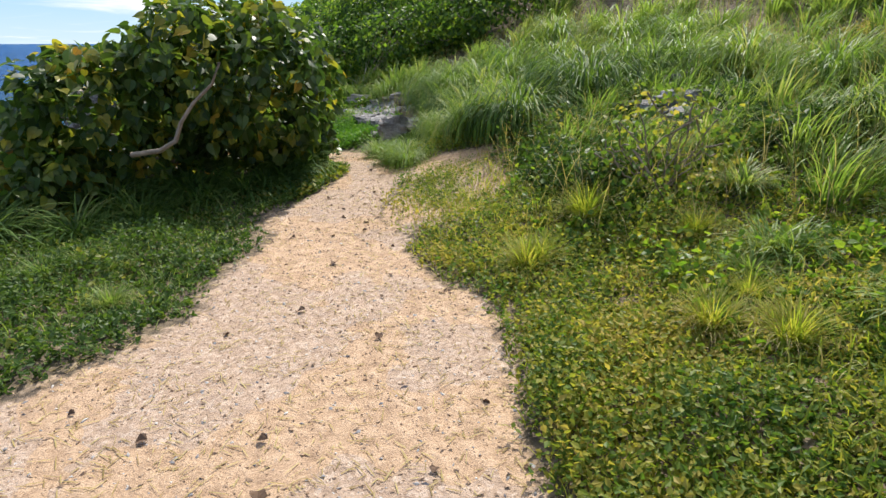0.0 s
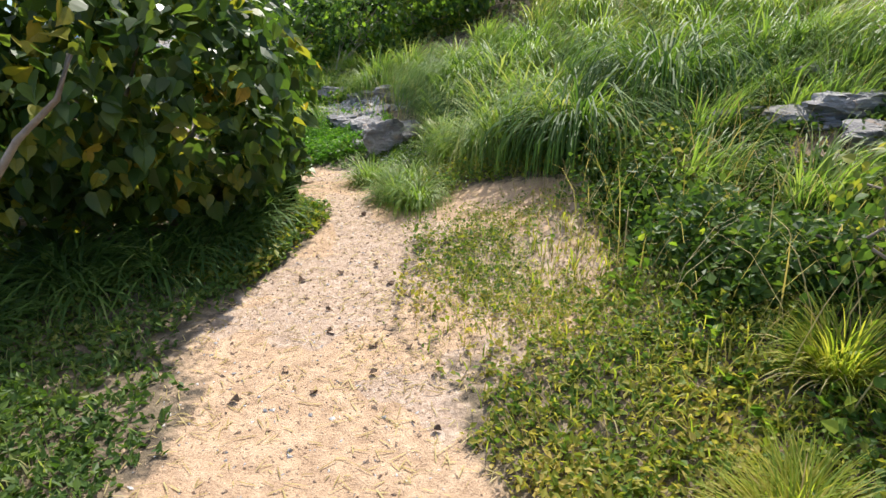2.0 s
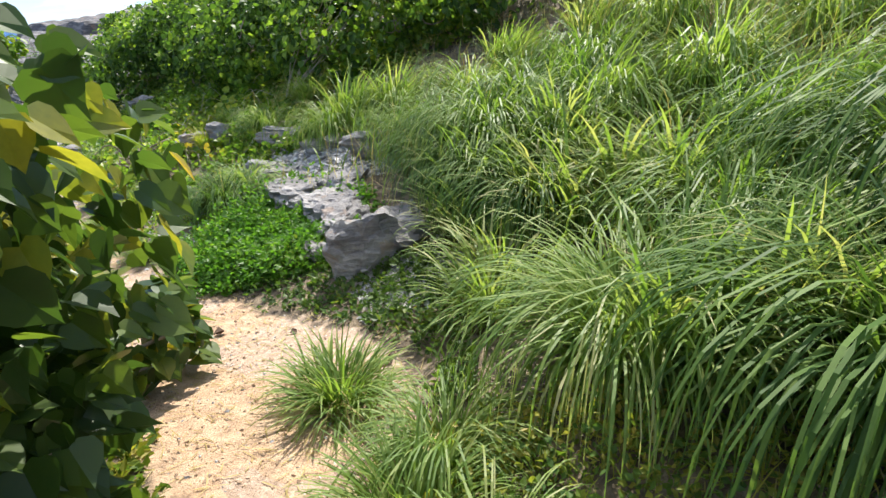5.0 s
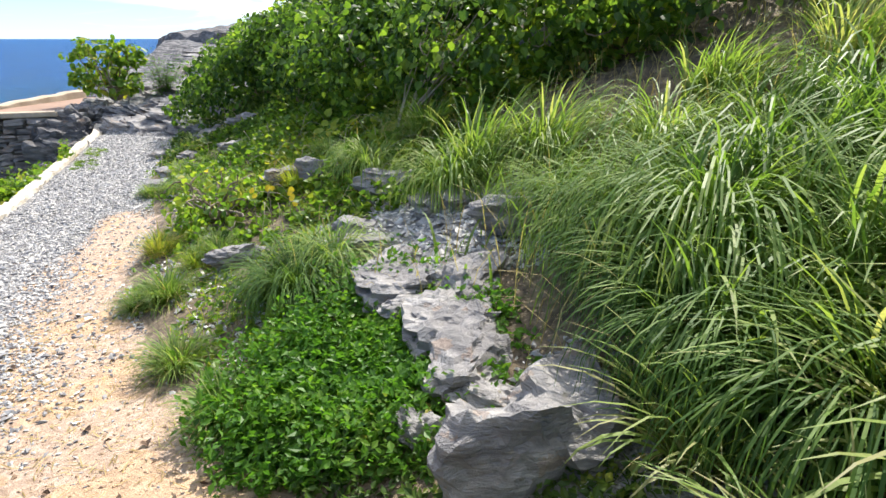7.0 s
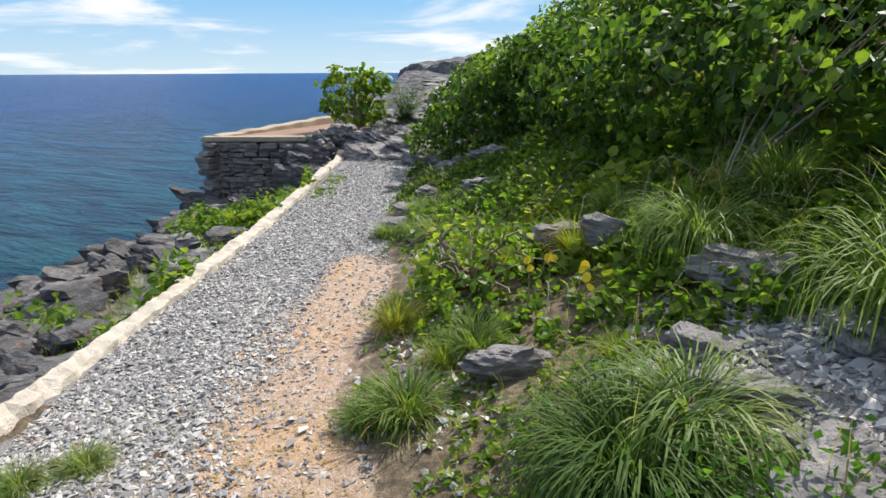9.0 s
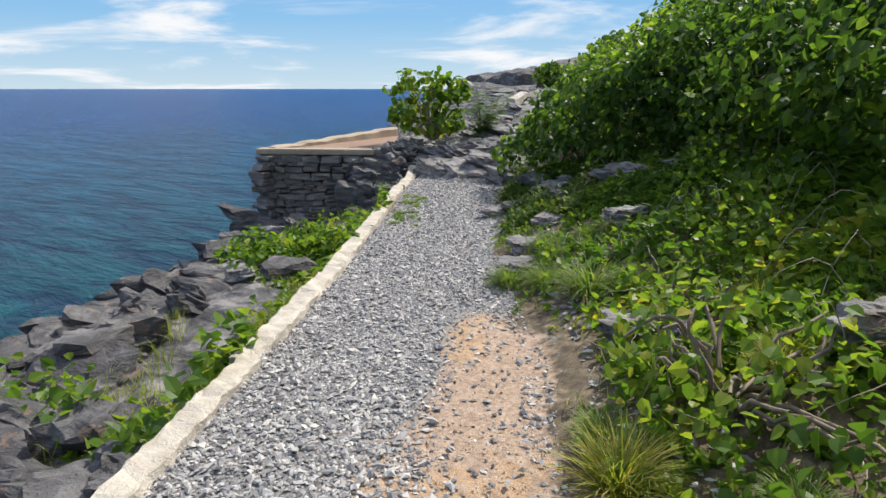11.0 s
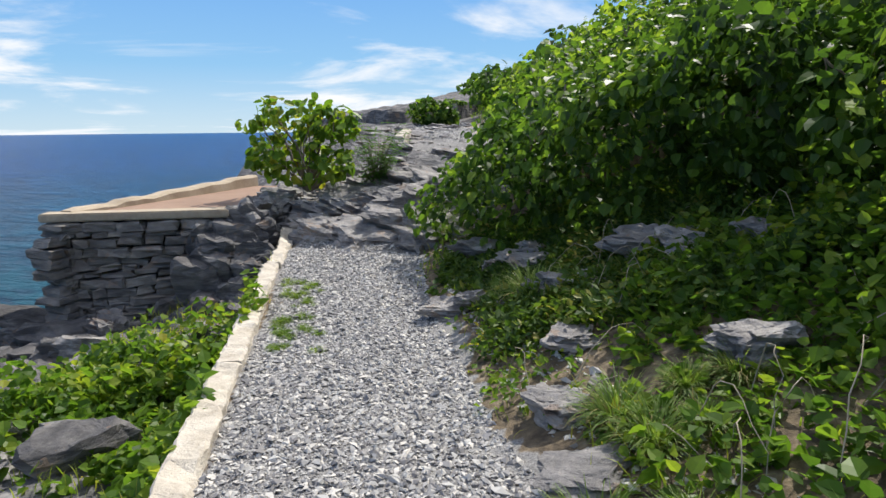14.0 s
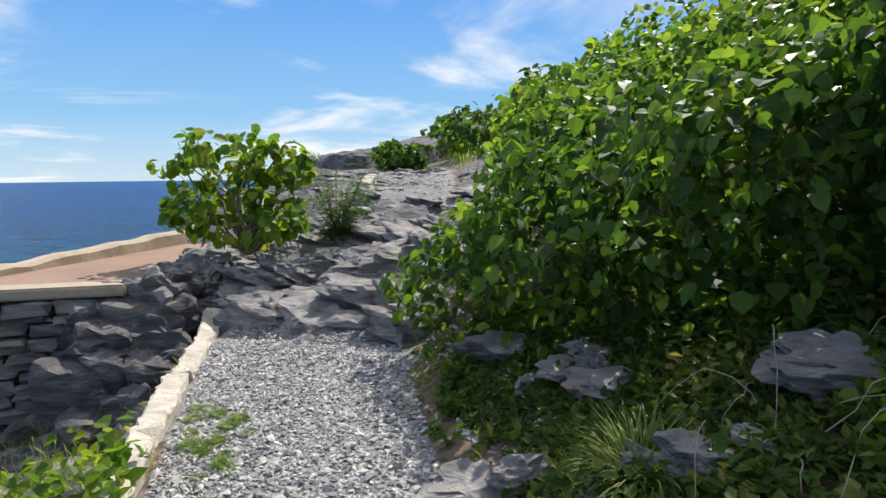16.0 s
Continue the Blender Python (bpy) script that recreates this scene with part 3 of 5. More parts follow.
def build_kerb():
    rng = np.random.RandomState(5)
    kerb = thing("kerb", (0, 0, 0), "low pale concrete kerb, chipped and broken, along the gravel path", "kerb")
    seg = np.hypot(*np.diff(KERB, axis=0).T)
    cum = np.concatenate([[0], np.cumsum(seg)])
    pos = 0.0
    while pos < cum[-1] - 0.2:
        L = min(rng.uniform(1.3, 2.6), cum[-1] - pos)
        p = [np.array([np.interp(q, cum, KERB[:, 0]), np.interp(q, cum, KERB[:, 1])]) for q in (pos + 0.002, pos + L - 0.002)]
        sh = rng.normal(0, 0.006)
        v, q, ends = kerb_piece(p[0] + sh, p[1] + sh + rng.normal(0, 0.008), rng.uniform(0.13, 0.15), rng.uniform(0.05, 0.066), rng)
        part("kerb_stone", mesh_of("kerb_stone", v, q + ends, CONCRETE), kerb)
        pos += L
    return kerb


build_kerb()

# ---------------------------------------------------------------- stone terrace over the sea
TC = [np.array(p) for p in ((-11.2, 15.9), (-9.6, 16.78), (-9.95, 19.7), (-11.36, 19.5))]   # corners: seaward front, landward front, landward back, seaward back
T_TOP, T_FOOT = 0.3, -3.0


def block(a, b, width, z0, z1, mat, name="block", bevel=0.012, rng=None):
    """An upright wall or beam from a to b, lying to the left of the line, with eased edges."""
    bm = bmesh.new()
    a, b = Vector((*a, 0)), Vector((*b, 0))
    d = (b - a).normalized()
    n = Vector((-d.y, d.x, 0)) * width
    vs = [bm.verts.new((p.x, p.y, z)) for z in (z0, z1) for p in (a, b, b + n, a + n)]
    for f in ((0, 3, 2, 1), (4, 5, 6, 7), (0, 1, 5, 4), (1, 2, 6, 5), (2, 3, 7, 6), (3, 0, 4, 7)):
        bm.faces.new([vs[i] for i in f])
    bmesh.ops.bevel(bm, geom=bm.edges[:], offset=bevel, segments=2, affect="EDGES")
    me = bpy.data.meshes.new(name)
    bm.to_mesh(me); bm.free()
    me.materials.append(mat)
    return me


def stone_mesh(name, rng, size, mat, jit=0.26):
    """A rough squared stone with broken edges."""
    bm = bmesh.new()
    bmesh.ops.create_cube(bm, size=1)
    bmesh.ops.bevel(bm, geom=bm.edges[:], offset=0.1, segments=1, affect="EDGES")
    for v in bm.verts:
        v.co = Vector([c * sz * (1 + rng.uniform(-jit, jit)) for c, sz in zip(v.co, size)])
    me = bpy.data.meshes.new(name)
    bm.to_mesh(me); bm.free()
    me.materials.append(mat)
    return me


def build_terrace():
    rng = np.random.RandomState(11)
    t = thing("sea_terrace", (0, 0, 0), "raised terrace of dark dry-laid stone with earth floor above the sea", "terrace")
    c = TC
    part("wall_core", block(c[0] + (0.2, 0.2), c[1] + (0.1, 0.14), 0.4, T_FOOT, T_TOP - 0.14, WALL_ROCK, "wall_core"), t)
    part("side_wall_core", block(c[3] + (0.16, 0), c[0] + (0.16, 0.7), 0.4, T_FOOT, T_TOP - 0.14, SHORE_ROCK, "side_wall_core"), t)
    part("front_coping", block(c[0] - (0.03, 0.05), c[1] + (0.1, -0.05), 0.26, T_TOP - 0.09, T_TOP, COPING, "front_coping", 0.015), t, "sandy worn concrete coping")
    fl = np.array([(*c[0], T_TOP - 0.03), (*c[1], T_TOP - 0.03), (*c[2], T_TOP - 0.03), (*c[3], T_TOP - 0.03)])
    bm = bmesh.new()
    lo = [bm.verts.new((p[0] + (0.1 if i in (0, 3) else -0.05), p[1] + 0.16, T_TOP - 0.4)) for i, p in enumerate(fl)]
    hi = [bm.verts.new((p[0] + (0.1 if i in (0, 3) else -0.05), p[1] + 0.16, T_TOP - 0.03)) for i, p in enumerate(fl)]
    bm.faces.new(hi); bm.faces.new(lo[::-1])
    for i in range(4):
        bm.faces.new((lo[i], lo[(i + 1) % 4], hi[(i + 1) % 4], hi[i]))
    me = bpy.data.meshes.new("terrace_floor"); bm.to_mesh(me); bm.free(); me.materials.append(TERRACE)
    part("terrace_floor", me, t, "reddish bare earth floor")
    par = bmesh.new()
    rows = []
    for q in np.linspace(0, 1, 25):
        p = c[0] + (0.0, 0.2) + (c[3] - c[0]) * q
        up = T_TOP + 0.02 + 0.13 * q + 0.012 * math.sin(q * 31) + rng.uniform(-0.008, 0.008)
        rows.append([par.verts.new((p[0] + dx + rng.uniform(-0.008, 0.008), p[1], z)) for dx, z in ((-0.02, T_TOP - 0.15), (-0.02, up - 0.03), (0.02, up), (0.15, up), (0.19, up - 0.03), (0.19, T_TOP - 0.15))])
    for a, b in zip(rows, rows[1:]):
        for q in range(6):
            par.faces.new((a[q], a[(q + 1) % 6], b[(q + 1) % 6], b[q]))
    par.faces.new(rows[0][::-1]); par.faces.new(rows[-1])
    bmesh.ops.recalc_face_normals(par, faces=par.faces[:])
    par_mesh = bpy.data.meshes.new("parapet")
    par.to_mesh(par_mesh); par.free()
    par_mesh.materials.append(COPING)
    par = par_mesh
    part("parapet", par, t, "low worn parapet along the sea side")
    # courses of stone on the front and on the sea side
    variants = [stone_mesh("wall_stone", rng, (1, 1, 1), WALL_ROCK) for _ in range(12)]
    n = 0
    for a, b, inward in ((c[0], c[1], (0, 1)), (c[3], c[0], (1, 0))):
        L = float(np.hypot(*(b - a)))
        d = (b - a) / L
        z = T_TOP - 0.1
        while z > -1.2:
            h = rng.uniform(0.055, 0.12)
            x = rng.uniform(0, 0.1)
            while x < L and n < 330:
                w = rng.uniform(0.12, 0.36)
                m = Matrix.LocRotScale((a[0] + d[0] * (x + w / 2) + inward[0] * 0.1, a[1] + d[1] * (x + w / 2) + inward[1] * 0.1, z - h / 2),
                                       Euler((rng.normal(0, 0.06), rng.normal(0, 0.06), math.atan2(d[1], d[0]) + rng.normal(0, 0.07))), (w * 0.97, rng.uniform(0.24, 0.34), h * 0.95))
                if inward == (0, 1) or z > -1.6:
                    ob = part("wall_stone", variants[rng.randint(12)], t)
                    ob.matrix_world = m
                    n += 1
                x += w
            z -= h
    return t


build_terrace()

# ---------------------------------------------------------------- rocks


def rock_mesh(name, seed, mat, strata=9.0, rough=0.22, level=4, ledge=0.8):
    """Weathered limestone: flat broken faces, stepped bedding, sharp fretted edges."""
    r = random.Random(seed)
    bm = bmesh.new()
    bmesh.ops.create_icosphere(bm, subdivisions=level, radius=0.62)
    o = Vector((seed * 7.3, seed * 3.1, seed * 5.7))
    cuts = [(Vector((r.gauss(0, 1), r.gauss(0, 1), r.gauss(0, 0.7))).normalized(), r.uniform(0.34, 0.5)) for _ in range(11)]
    cuts.append((Vector((r.uniform(-0.3, 0.3), r.uniform(-0.3, 0.3), 1)).normalized(), 0.36))
    dip = (r.uniform(0.1, 0.4), r.uniform(-0.1, 0.3))
    for v in bm.verts:
        p = v.co.copy()
        for n, d in cuts:
            e = p.dot(n) - d
            if e > 0:
                p -= n * e * 0.96
        p *= 1 + rough * noise.noise(p * 2.3 + o)
        lay = (p.z + dip[0] * p.x + dip[1] * p.y) * strata + 0.7 * noise.noise(p * 3.0 + o)
        c = math.floor(lay)
        fr = lay - c
        side = noise.cell(Vector((p.x * 2.6 + c * 1.7 + seed, p.y * 2.6 - c * 2.3, c * 5.1 + 0.5)))
        w = ledge * (0.2 * (side - 0.5) - 0.09 * max(0.0, 1 - min(fr, 1 - fr) * 6))
        p.x *= 1 + w; p.y *= 1 + w
        p.z += 0.05 * ledge * (side - 0.5)
        crack = noise.noise(Vector((p.x * 3.4, p.y * 3.4, p.z * 1.2)) + o)
        p *= 1 - 0.09 * max(0.0, 1 - abs(crack) * 12)
        p *= 1 + 0.05 * (1 - 2 * abs(noise.noise(p * 7 + o)))
        p += Vector([noise.noise(p * 17 + o + Vector((i * 9.1, 0, 0))) * 0.014 for i in range(3)])
        v.co = p
    me = bpy.data.meshes.new(name)
    bm.to_mesh(me); bm.free()
    me.materials.append(mat)
    return me


ROCKS = [rock_mesh("rock", i + 1, ROCK, 5 + i, 0.2 + 0.03 * (i % 3)) for i in range(5)]
SLABS = [rock_mesh("rock_slab", i + 21, SHORE_ROCK, 3.5 + 0.6 * i, 0.25, 3, 1.0) for i in range(8)]
TOPS = [rock_mesh("rock_slab", i + 41, ROCK, 4.5 + 0.7 * i, 0.3, 4, 1.0) for i in range(8)]


def rock(mesh, x, y, sx, sy, sz, rz=0.0, z=None, tilt=(0.0, 0.0), label="grey layered limestone rock", group="", name="rock"):
    ob = new(name, mesh)
    zz = land_at(x, y) + sz * 0.22 if z is None else z
    ob.matrix_world = Matrix.LocRotScale((x, y, zz), Euler((tilt[0], tilt[1], rz)), (sx, sy, sz))
    return tagged(ob, label, "rock", group)


# stepped rocks where the path bends
rock(ROCKS[0], -1.0, 8.27, 0.42, 0.36, 0.5, 0.5, 0.34, label="pale grey broken rock with sunlit top beside ivy")
rock(ROCKS[2], -0.82, 8.5, 0.5, 0.4, 0.34, 1.9, 0.38, label="pale cracked rock behind the first step", group="stepped rocks")
rock(ROCKS[1], -1.2, 8.8, 0.46, 0.36, 0.34, 1.2, 0.3, label="grey fretted rock in a stepped row", group="stepped rocks")
rock(ROCKS[4], -1.28, 9.08, 0.5, 0.4, 0.36, 0.2, 0.33, label="grey layered rock in a stepped row", group="stepped rocks")
rock(ROCKS[3], -1.26, 9.42, 0.5, 0.36, 0.4, 0.9, 0.36, tilt=(0.3, -0.2), label="smooth dark wedge-shaped boulder", group="stepped rocks")
rock(ROCKS[4], -1.62, 9.5, 0.5, 0.36, 0.26, 0.4, 0.36, label="grey layered rock in a stepped row", group="stepped rocks")
rock(ROCKS[0], -0.9, 9.9, 0.7, 0.35, 0.25, 0.3)
rk = np.random.RandomState(33)
for i in range(12):
    f = rk.uniform(0, 1)
    x, y, w = -0.95 - 0.75 * f + rk.normal(0, 0.08), 8.15 + 1.6 * f + rk.normal(0, 0.06), rk.uniform(0.16, 0.3)
    rock(ROCKS[rk.randint(5)], x, y, w, w * rk.uniform(0.55, 0.9), rk.uniform(0.12, 0.22), rk.uniform(0, 3), land_at(x, y) + 0.02, (rk.normal(0, 0.15), rk.normal(0, 0.15)), "grey angular rock piece in the stepped row", "stepped rocks", "rock_slab")
for i in range(10):
    x, y, w = rk.uniform(-2.4, -1.0), rk.uniform(9.75, 10.6), rk.uniform(0.2, 0.42)
    rock(ROCKS[rk.randint(5)], x, y, w, w * 0.7, rk.uniform(0.1, 0.18), rk.uniform(0, 3), land_at(x, y) + 0.03, label="flat pale stone on the stony bank", group="bank stones", name="rock_slab")
for i in range(14):
    y = rk.uniform(11.2, 15.4)
    c = np.array([np.interp(y, TRACK[:, 1], TRACK[:, 0]), y]) + np.array([0.86, 0.5]) * (np.interp(y, TRACK[:, 1], TRACK[:, 4]) + rk.uniform(0.1, 1.0))
    w = rk.uniform(0.15, 0.4)
    rock(TOPS[rk.randint(8)], c[0], c[1], w, w * 0.7, rk.uniform(0.08, 0.18), rk.uniform(0, 3), land_at(*c) + 0.03, (rk.normal(0.1, 0.1), 0), "pale layered stone at the gravel's edge", "edge stones", "rock_slab")
# boulders among the creepers
rock(ROCKS[2], -3.1, 11.7, 0.36, 0.3, 0.28, 0.7, label="dark brown-grey boulder among creepers")
rock(ROCKS[0], -2.68, 11.55, 0.44, 0.3, 0.26, 0.2, tilt=(0, 0.2), label="pale cracked boulder among creepers")
rock(ROCKS[3], -2.95, 10.3, 0.36, 0.22, 0.24, 0.4, label="low grey rock behind a grass tuft")
rock(TOPS[3], -2.0, 11.0, 0.5, 0.3, 0.22, 0.1, label="shaded dark rock under grass")
rock(ROCKS[1], -0.9, 13.1, 0.5, 0.4, 0.5, 0.1)
rock(TOPS[3], -5.2, 13.85, 0.42, 0.3, 0.22, 0.5, -0.06, label="pale ribbed rock at the gravel's edge")
rock(TOPS[1], -4.72, 14.6, 0.5, 0.3, 0.34, 0.3, 0.3, label="pale cracked rock at the thicket's foot")
rock(TOPS[6], -5.05, 15.3, 0.45, 0.3, 0.36, 1.3, 0.22, label="pale cracked rock at the thicket's foot")
rock(TOPS[7], -4.65, 13.8, 0.4, 0.3, 0.2, 0.1, label="pale flat rock at the gravel's edge")
rock(TOPS[6], -4.05, 14.5, 0.36, 0.3, 0.24, 1.1)
rock(TOPS[0], -4.5, 14.9, 0.36, 0.3, 0.22, 0.6)
rock(TOPS[5], -5.1, 15.2, 0.5, 0.36, 0.22, 0.2, label="pale rock under the vine thicket")
rock(TOPS[1], -4.9, 15.0, 0.4, 0.36, 0.24, 2.0)
rock(TOPS[2], -5.62, 14.9, 0.34, 0.26, 0.2, 0.9, label="pale rock at the thicket's foot")
rock(TOPS[4], -6.5, 16.3, 0.4, 0.3, 0.24, 0.4, label="grey rock at the thicket's edge")
rock(ROCKS[3], -6.25, 15.0, 0.24, 0.18, 0.2, 0.4, label="small grey rock in yellow grass")
rock(ROCKS[4], -5.45, 13.6, 0.3, 0.25, 0.16, 0.9)
# hillside rocks by the sandy path
for x_, y_, w_, h_, r_, k_ in ((1.7, 6.2, 0.5, 0.2, 0.4, 0), (2.05, 5.4, 0.45, 0.18, 0.9, 1), (2.25, 5.75, 0.6, 0.26, 0.2, 2), (1.15, 5.95, 0.35, 0.14, 1.6, 3), (2.5, 4.2, 0.4, 0.24, 1.9, 4), (1.9, 5.85, 0.5, 0.16, 2.4, 0), (2.5, 6.6, 0.7, 0.26, 0.1, 1)):
    rock(ROCKS[k_], x_, y_, w_, w_ * 0.7, h_, r_, land_at(x_, y_) + h_ * 0.12, label="pale rock sunk into the stony bank", group="bank stones")

BOULDERS = [rock_mesh("rock", i + 61, SHORE_ROCK, 4 + 0.7 * i, 0.3, 3, 0.9) for i in range(5)]
# the outcrop that crosses the path's end
rng = np.random.RandomState(31)
for i in range(115):
    x, y = rng.uniform(-9.75, -6.9), rng.uniform(17.15, 19.7)
    z = land_at(x, y)
    if z < -0.3 or x > -6.9 - (y - 17) * 0.15:
        continue
    w = rng.uniform(0.4, 1.0)
    rock(TOPS[rng.randint(8)], x, y, w, w * rng.uniform(0.5, 0.9), rng.uniform(0.28, 0.5), rng.normal(0.35, 0.25), z - 0.04,
         (rng.normal(0.22, 0.12), rng.normal(0.1, 0.12)), "grey layered rock slab of the outcrop", "outcrop slabs", "rock_slab")
for i in range(40):
    f = rng.uniform(17.0, 19.4)
    c = np.array([np.interp(f, np.arange(len(TRACK)), TRACK[:, 0]), np.interp(f, np.arange(len(TRACK)), TRACK[:, 1])]) + np.array([rng.uniform(-1.6, 1.3), rng.normal(0, 0.3)])
    w = rng.uniform(0.25, 0.8)
    rock(TOPS[rng.randint(8)], c[0], c[1], w, w * 0.7, rng.uniform(0.06, 0.2), rng.normal(0.3, 0.4), land_at(*c) + 0.01, (rng.normal(0.1, 0.1), rng.normal(0.05, 0.1)), "grey rock slab set into the upper path", "upper slabs", "rock_slab")
# the dark fretted face between outcrop, kerb and terrace
for i in range(40):
    f, h = rng.uniform(0, 1), rng.uniform(0, 1) ** 0.8
    x, y = -9.85 + 0.75 * f + 0.35 * (1 - h), 16.75 + 0.45 * f - 0.75 * (1 - h)
    if x > np.interp(y, KERB[:, 1], KERB[:, 0]) - 0.3:
        continue
    w = rng.uniform(0.35, 0.6)
    rock(BOULDERS[rng.randint(5)], x, y, w, w * rng.uniform(0.7, 0.9), rng.uniform(0.4, 0.65), rng.normal(0.4, 0.4), -0.85 + 0.95 * h, (rng.normal(0.35, 0.2), rng.normal(0.3, 0.2)), "dark fretted rock below the outcrop", "dark slabs", "rock_slab")
# rocks closing the terrace's landward side
for x_, y_, z_ in ((-9.55, 17.0, 0.12), (-9.62, 17.4, 0.16), (-9.7, 17.85, 0.18), (-9.8, 18.35, 0.2), (-9.85, 18.9, 0.22)):
    rock(TOPS[rng.randint(8)], x_, y_, 0.6, 0.5, 0.5, rng.uniform(0, 3), z_, (0.2, 0.1), "grey layered rock beside the terrace floor", "outcrop slabs", "rock_slab")
# pale weathered rocks along the shelf's outer edge
for x_, y_, w_, h_ in ((-10.35, 15.75, 0.5, 0.5), (-10.1, 15.3, 0.55, 0.34), (-9.75, 14.95, 0.5, 0.3), (-9.5, 14.4, 0.55, 0.26), (-9.2, 13.9, 0.5, 0.24), (-8.95, 13.4, 0.55, 0.22)):
    rock(ROCKS[rng.randint(5)], x_, y_, w_, w_ * 0.75, h_, rng.uniform(0, 3), land_at(x_, y_) + h_ * 0.2, label="pale weathered rock on the shelf's edge", group="shelf rocks")
# broken shore rock seaward of the kerb
for i in range(330):
    y = rng.uniform(7.0, 17.0) if i < 220 else rng.uniform(9.0, 13.0)
    kx = np.interp(y, KERB[:, 1], KERB[:, 0])
    off = rng.uniform(0.45, 4.6)
    x = kx - off * 0.9
    z = land_at(x, y)
    if z < SEA - 0.2:
        continue
    w = rng.uniform(0.3, 0.9) * (0.7 + 0.15 * off)
    if off < 2.2 and 10.6 < y < 16.5 and rng.uniform() < 0.93:
        continue
    rock(SLABS[rng.randint(8)] if rng.uniform() < 0.35 else BOULDERS[rng.randint(5)], x, y, w * 1.15, w * rng.uniform(0.55, 0.9), rng.uniform(0.2, 0.5), rng.normal(0.9, 0.6), z + 0.04,
         (rng.normal(0.15, 0.2), rng.normal(0.12, 0.2)), "weathered grey rock slab on the shore", "shore slabs", "rock_slab")


def build_headland():
    """A low cliff beyond the upper path, its top rising inland."""
    t, q = np.meshgrid(np.linspace(-0.6, 16, 120), np.linspace(-0.5, 7, 56))
    x, y = -12.9 + 0.61 * t - 0.79 * q, 29.6 + 0.79 * t + 0.61 * q
    top = 1.72 + 0.1 * np.maximum(t, 0) + 0.012 * np.maximum(t, 0) ** 2 + 0.12 * wave_noise(x, y, 1.7, 81) + 0.06 * wave_noise(x, y, 5.0, 82)
    face = smooth01((q + 0.25 * wave_noise(t, t * 0.0, 2.2, 83) + 0.25) / 0.6) * smooth01((t + 0.45 + 0.1 * wave_noise(q, t, 3.0, 84)) / 0.35) * smooth01((7 - q) / 1.5)
    z = 0.6 + (top - 0.6) * face
    lay = (z + 0.06 * x) / 0.24
    fr = lay - np.floor(lay)
    z = z + 0.24 * (smooth01((fr - 0.7) / 0.3) - fr) * 0.8 * (face < 0.97)
    idx = np.arange(t.size).reshape(t.shape)
    f = np.stack([idx[:-1, :-1], idx[:-1, 1:], idx[1:, 1:], idx[1:, :-1]], -1).reshape(-1, 4)
    return tagged(new("cliff", mesh_of("cliff", np.stack([x, y, z], -1).reshape(-1, 3), [f], SHORE_ROCK)), "low layered rock cliff beyond the upper path", "cliff", kind="structure")


build_headland()

# ---------------------------------------------------------------- gravel, pebbles and fallen leaves


def chip_template(rng):
    v = np.array([(0.5, 0, 0), (-0.5, 0, 0), (0, 0.5, 0), (0, -0.5, 0), (0, 0, 0.5), (0, 0, -0.5)], float)
    v = v * rng.uniform(0.8, 1.3, v.shape) + rng.uniform(-0.22, 0.22, v.shape)
    return v, [[(0, 2, 4), (2, 1, 4), (1, 3, 4), (3, 0, 4), (2, 0, 5), (1, 2, 5), (3, 1, 5), (0, 3, 5)]]


def chips(name, x, y, size, mat, rng, flat=0.5, lift=0.2):
    z = land(x, y)
    nrm = unit(np.stack([rng.normal(0, 0.3, len(x)), rng.normal(0, 0.3, len(x)), np.ones(len(x))], 1))
    ex, ey, ez = frames_from(nrm, rng)
    sc = size[:, None] * np.stack([rng.uniform(0.8, 1.5, len(x)), rng.uniform(0.6, 1.0, len(x)), rng.uniform(flat * 0.6, flat * 1.3, len(x))], 1)
    vs, fs, n = [], [], 0
    which = rng.randint(0, 8, len(x))
    pos = np.stack([x, y, z + sc[:, 2] * lift], 1)
    for k in range(8):
        m = which == k
        if not m.any():
            continue
        tv, tf = chip_template(rng)
        v, f = stamp(tv, tf, pos[m], ex[m], ey[m], ez[m], sc[m])
        vs.append(v); fs.append(f[0] + n); n += len(v)
    return mesh_of(name, np.concatenate(vs), [np.concatenate(fs)], mat)


def path_points(n, u0, u1, rng, a=-1.0, b=1.0, spread=0.0):
    """Random places on the path between two nodes; a and b: from its left edge (-1) to its right edge (1)."""
    x, y = [], []
    lo, hi = TRACK[int(u0):int(u1) + 2, :2].min(0) - 2, TRACK[int(u0):int(u1) + 2, :2].max(0) + 2
    while sum(map(len, x)) < n:
        px, py = rng.uniform(lo[0], hi[0], n * 2), rng.uniform(lo[1], hi[1], n * 2)
        s, u, row = along(px, py)
        f = np.where(s < 0, s / (row[:, 3] + spread), s / (row[:, 4] + spread))
        ok = (u > u0) & (u < u1) & (f > a) & (f < b)
        x.append(px[ok]); y.append(py[ok])
    return np.concatenate(x)[:n], np.concatenate(y)[:n]


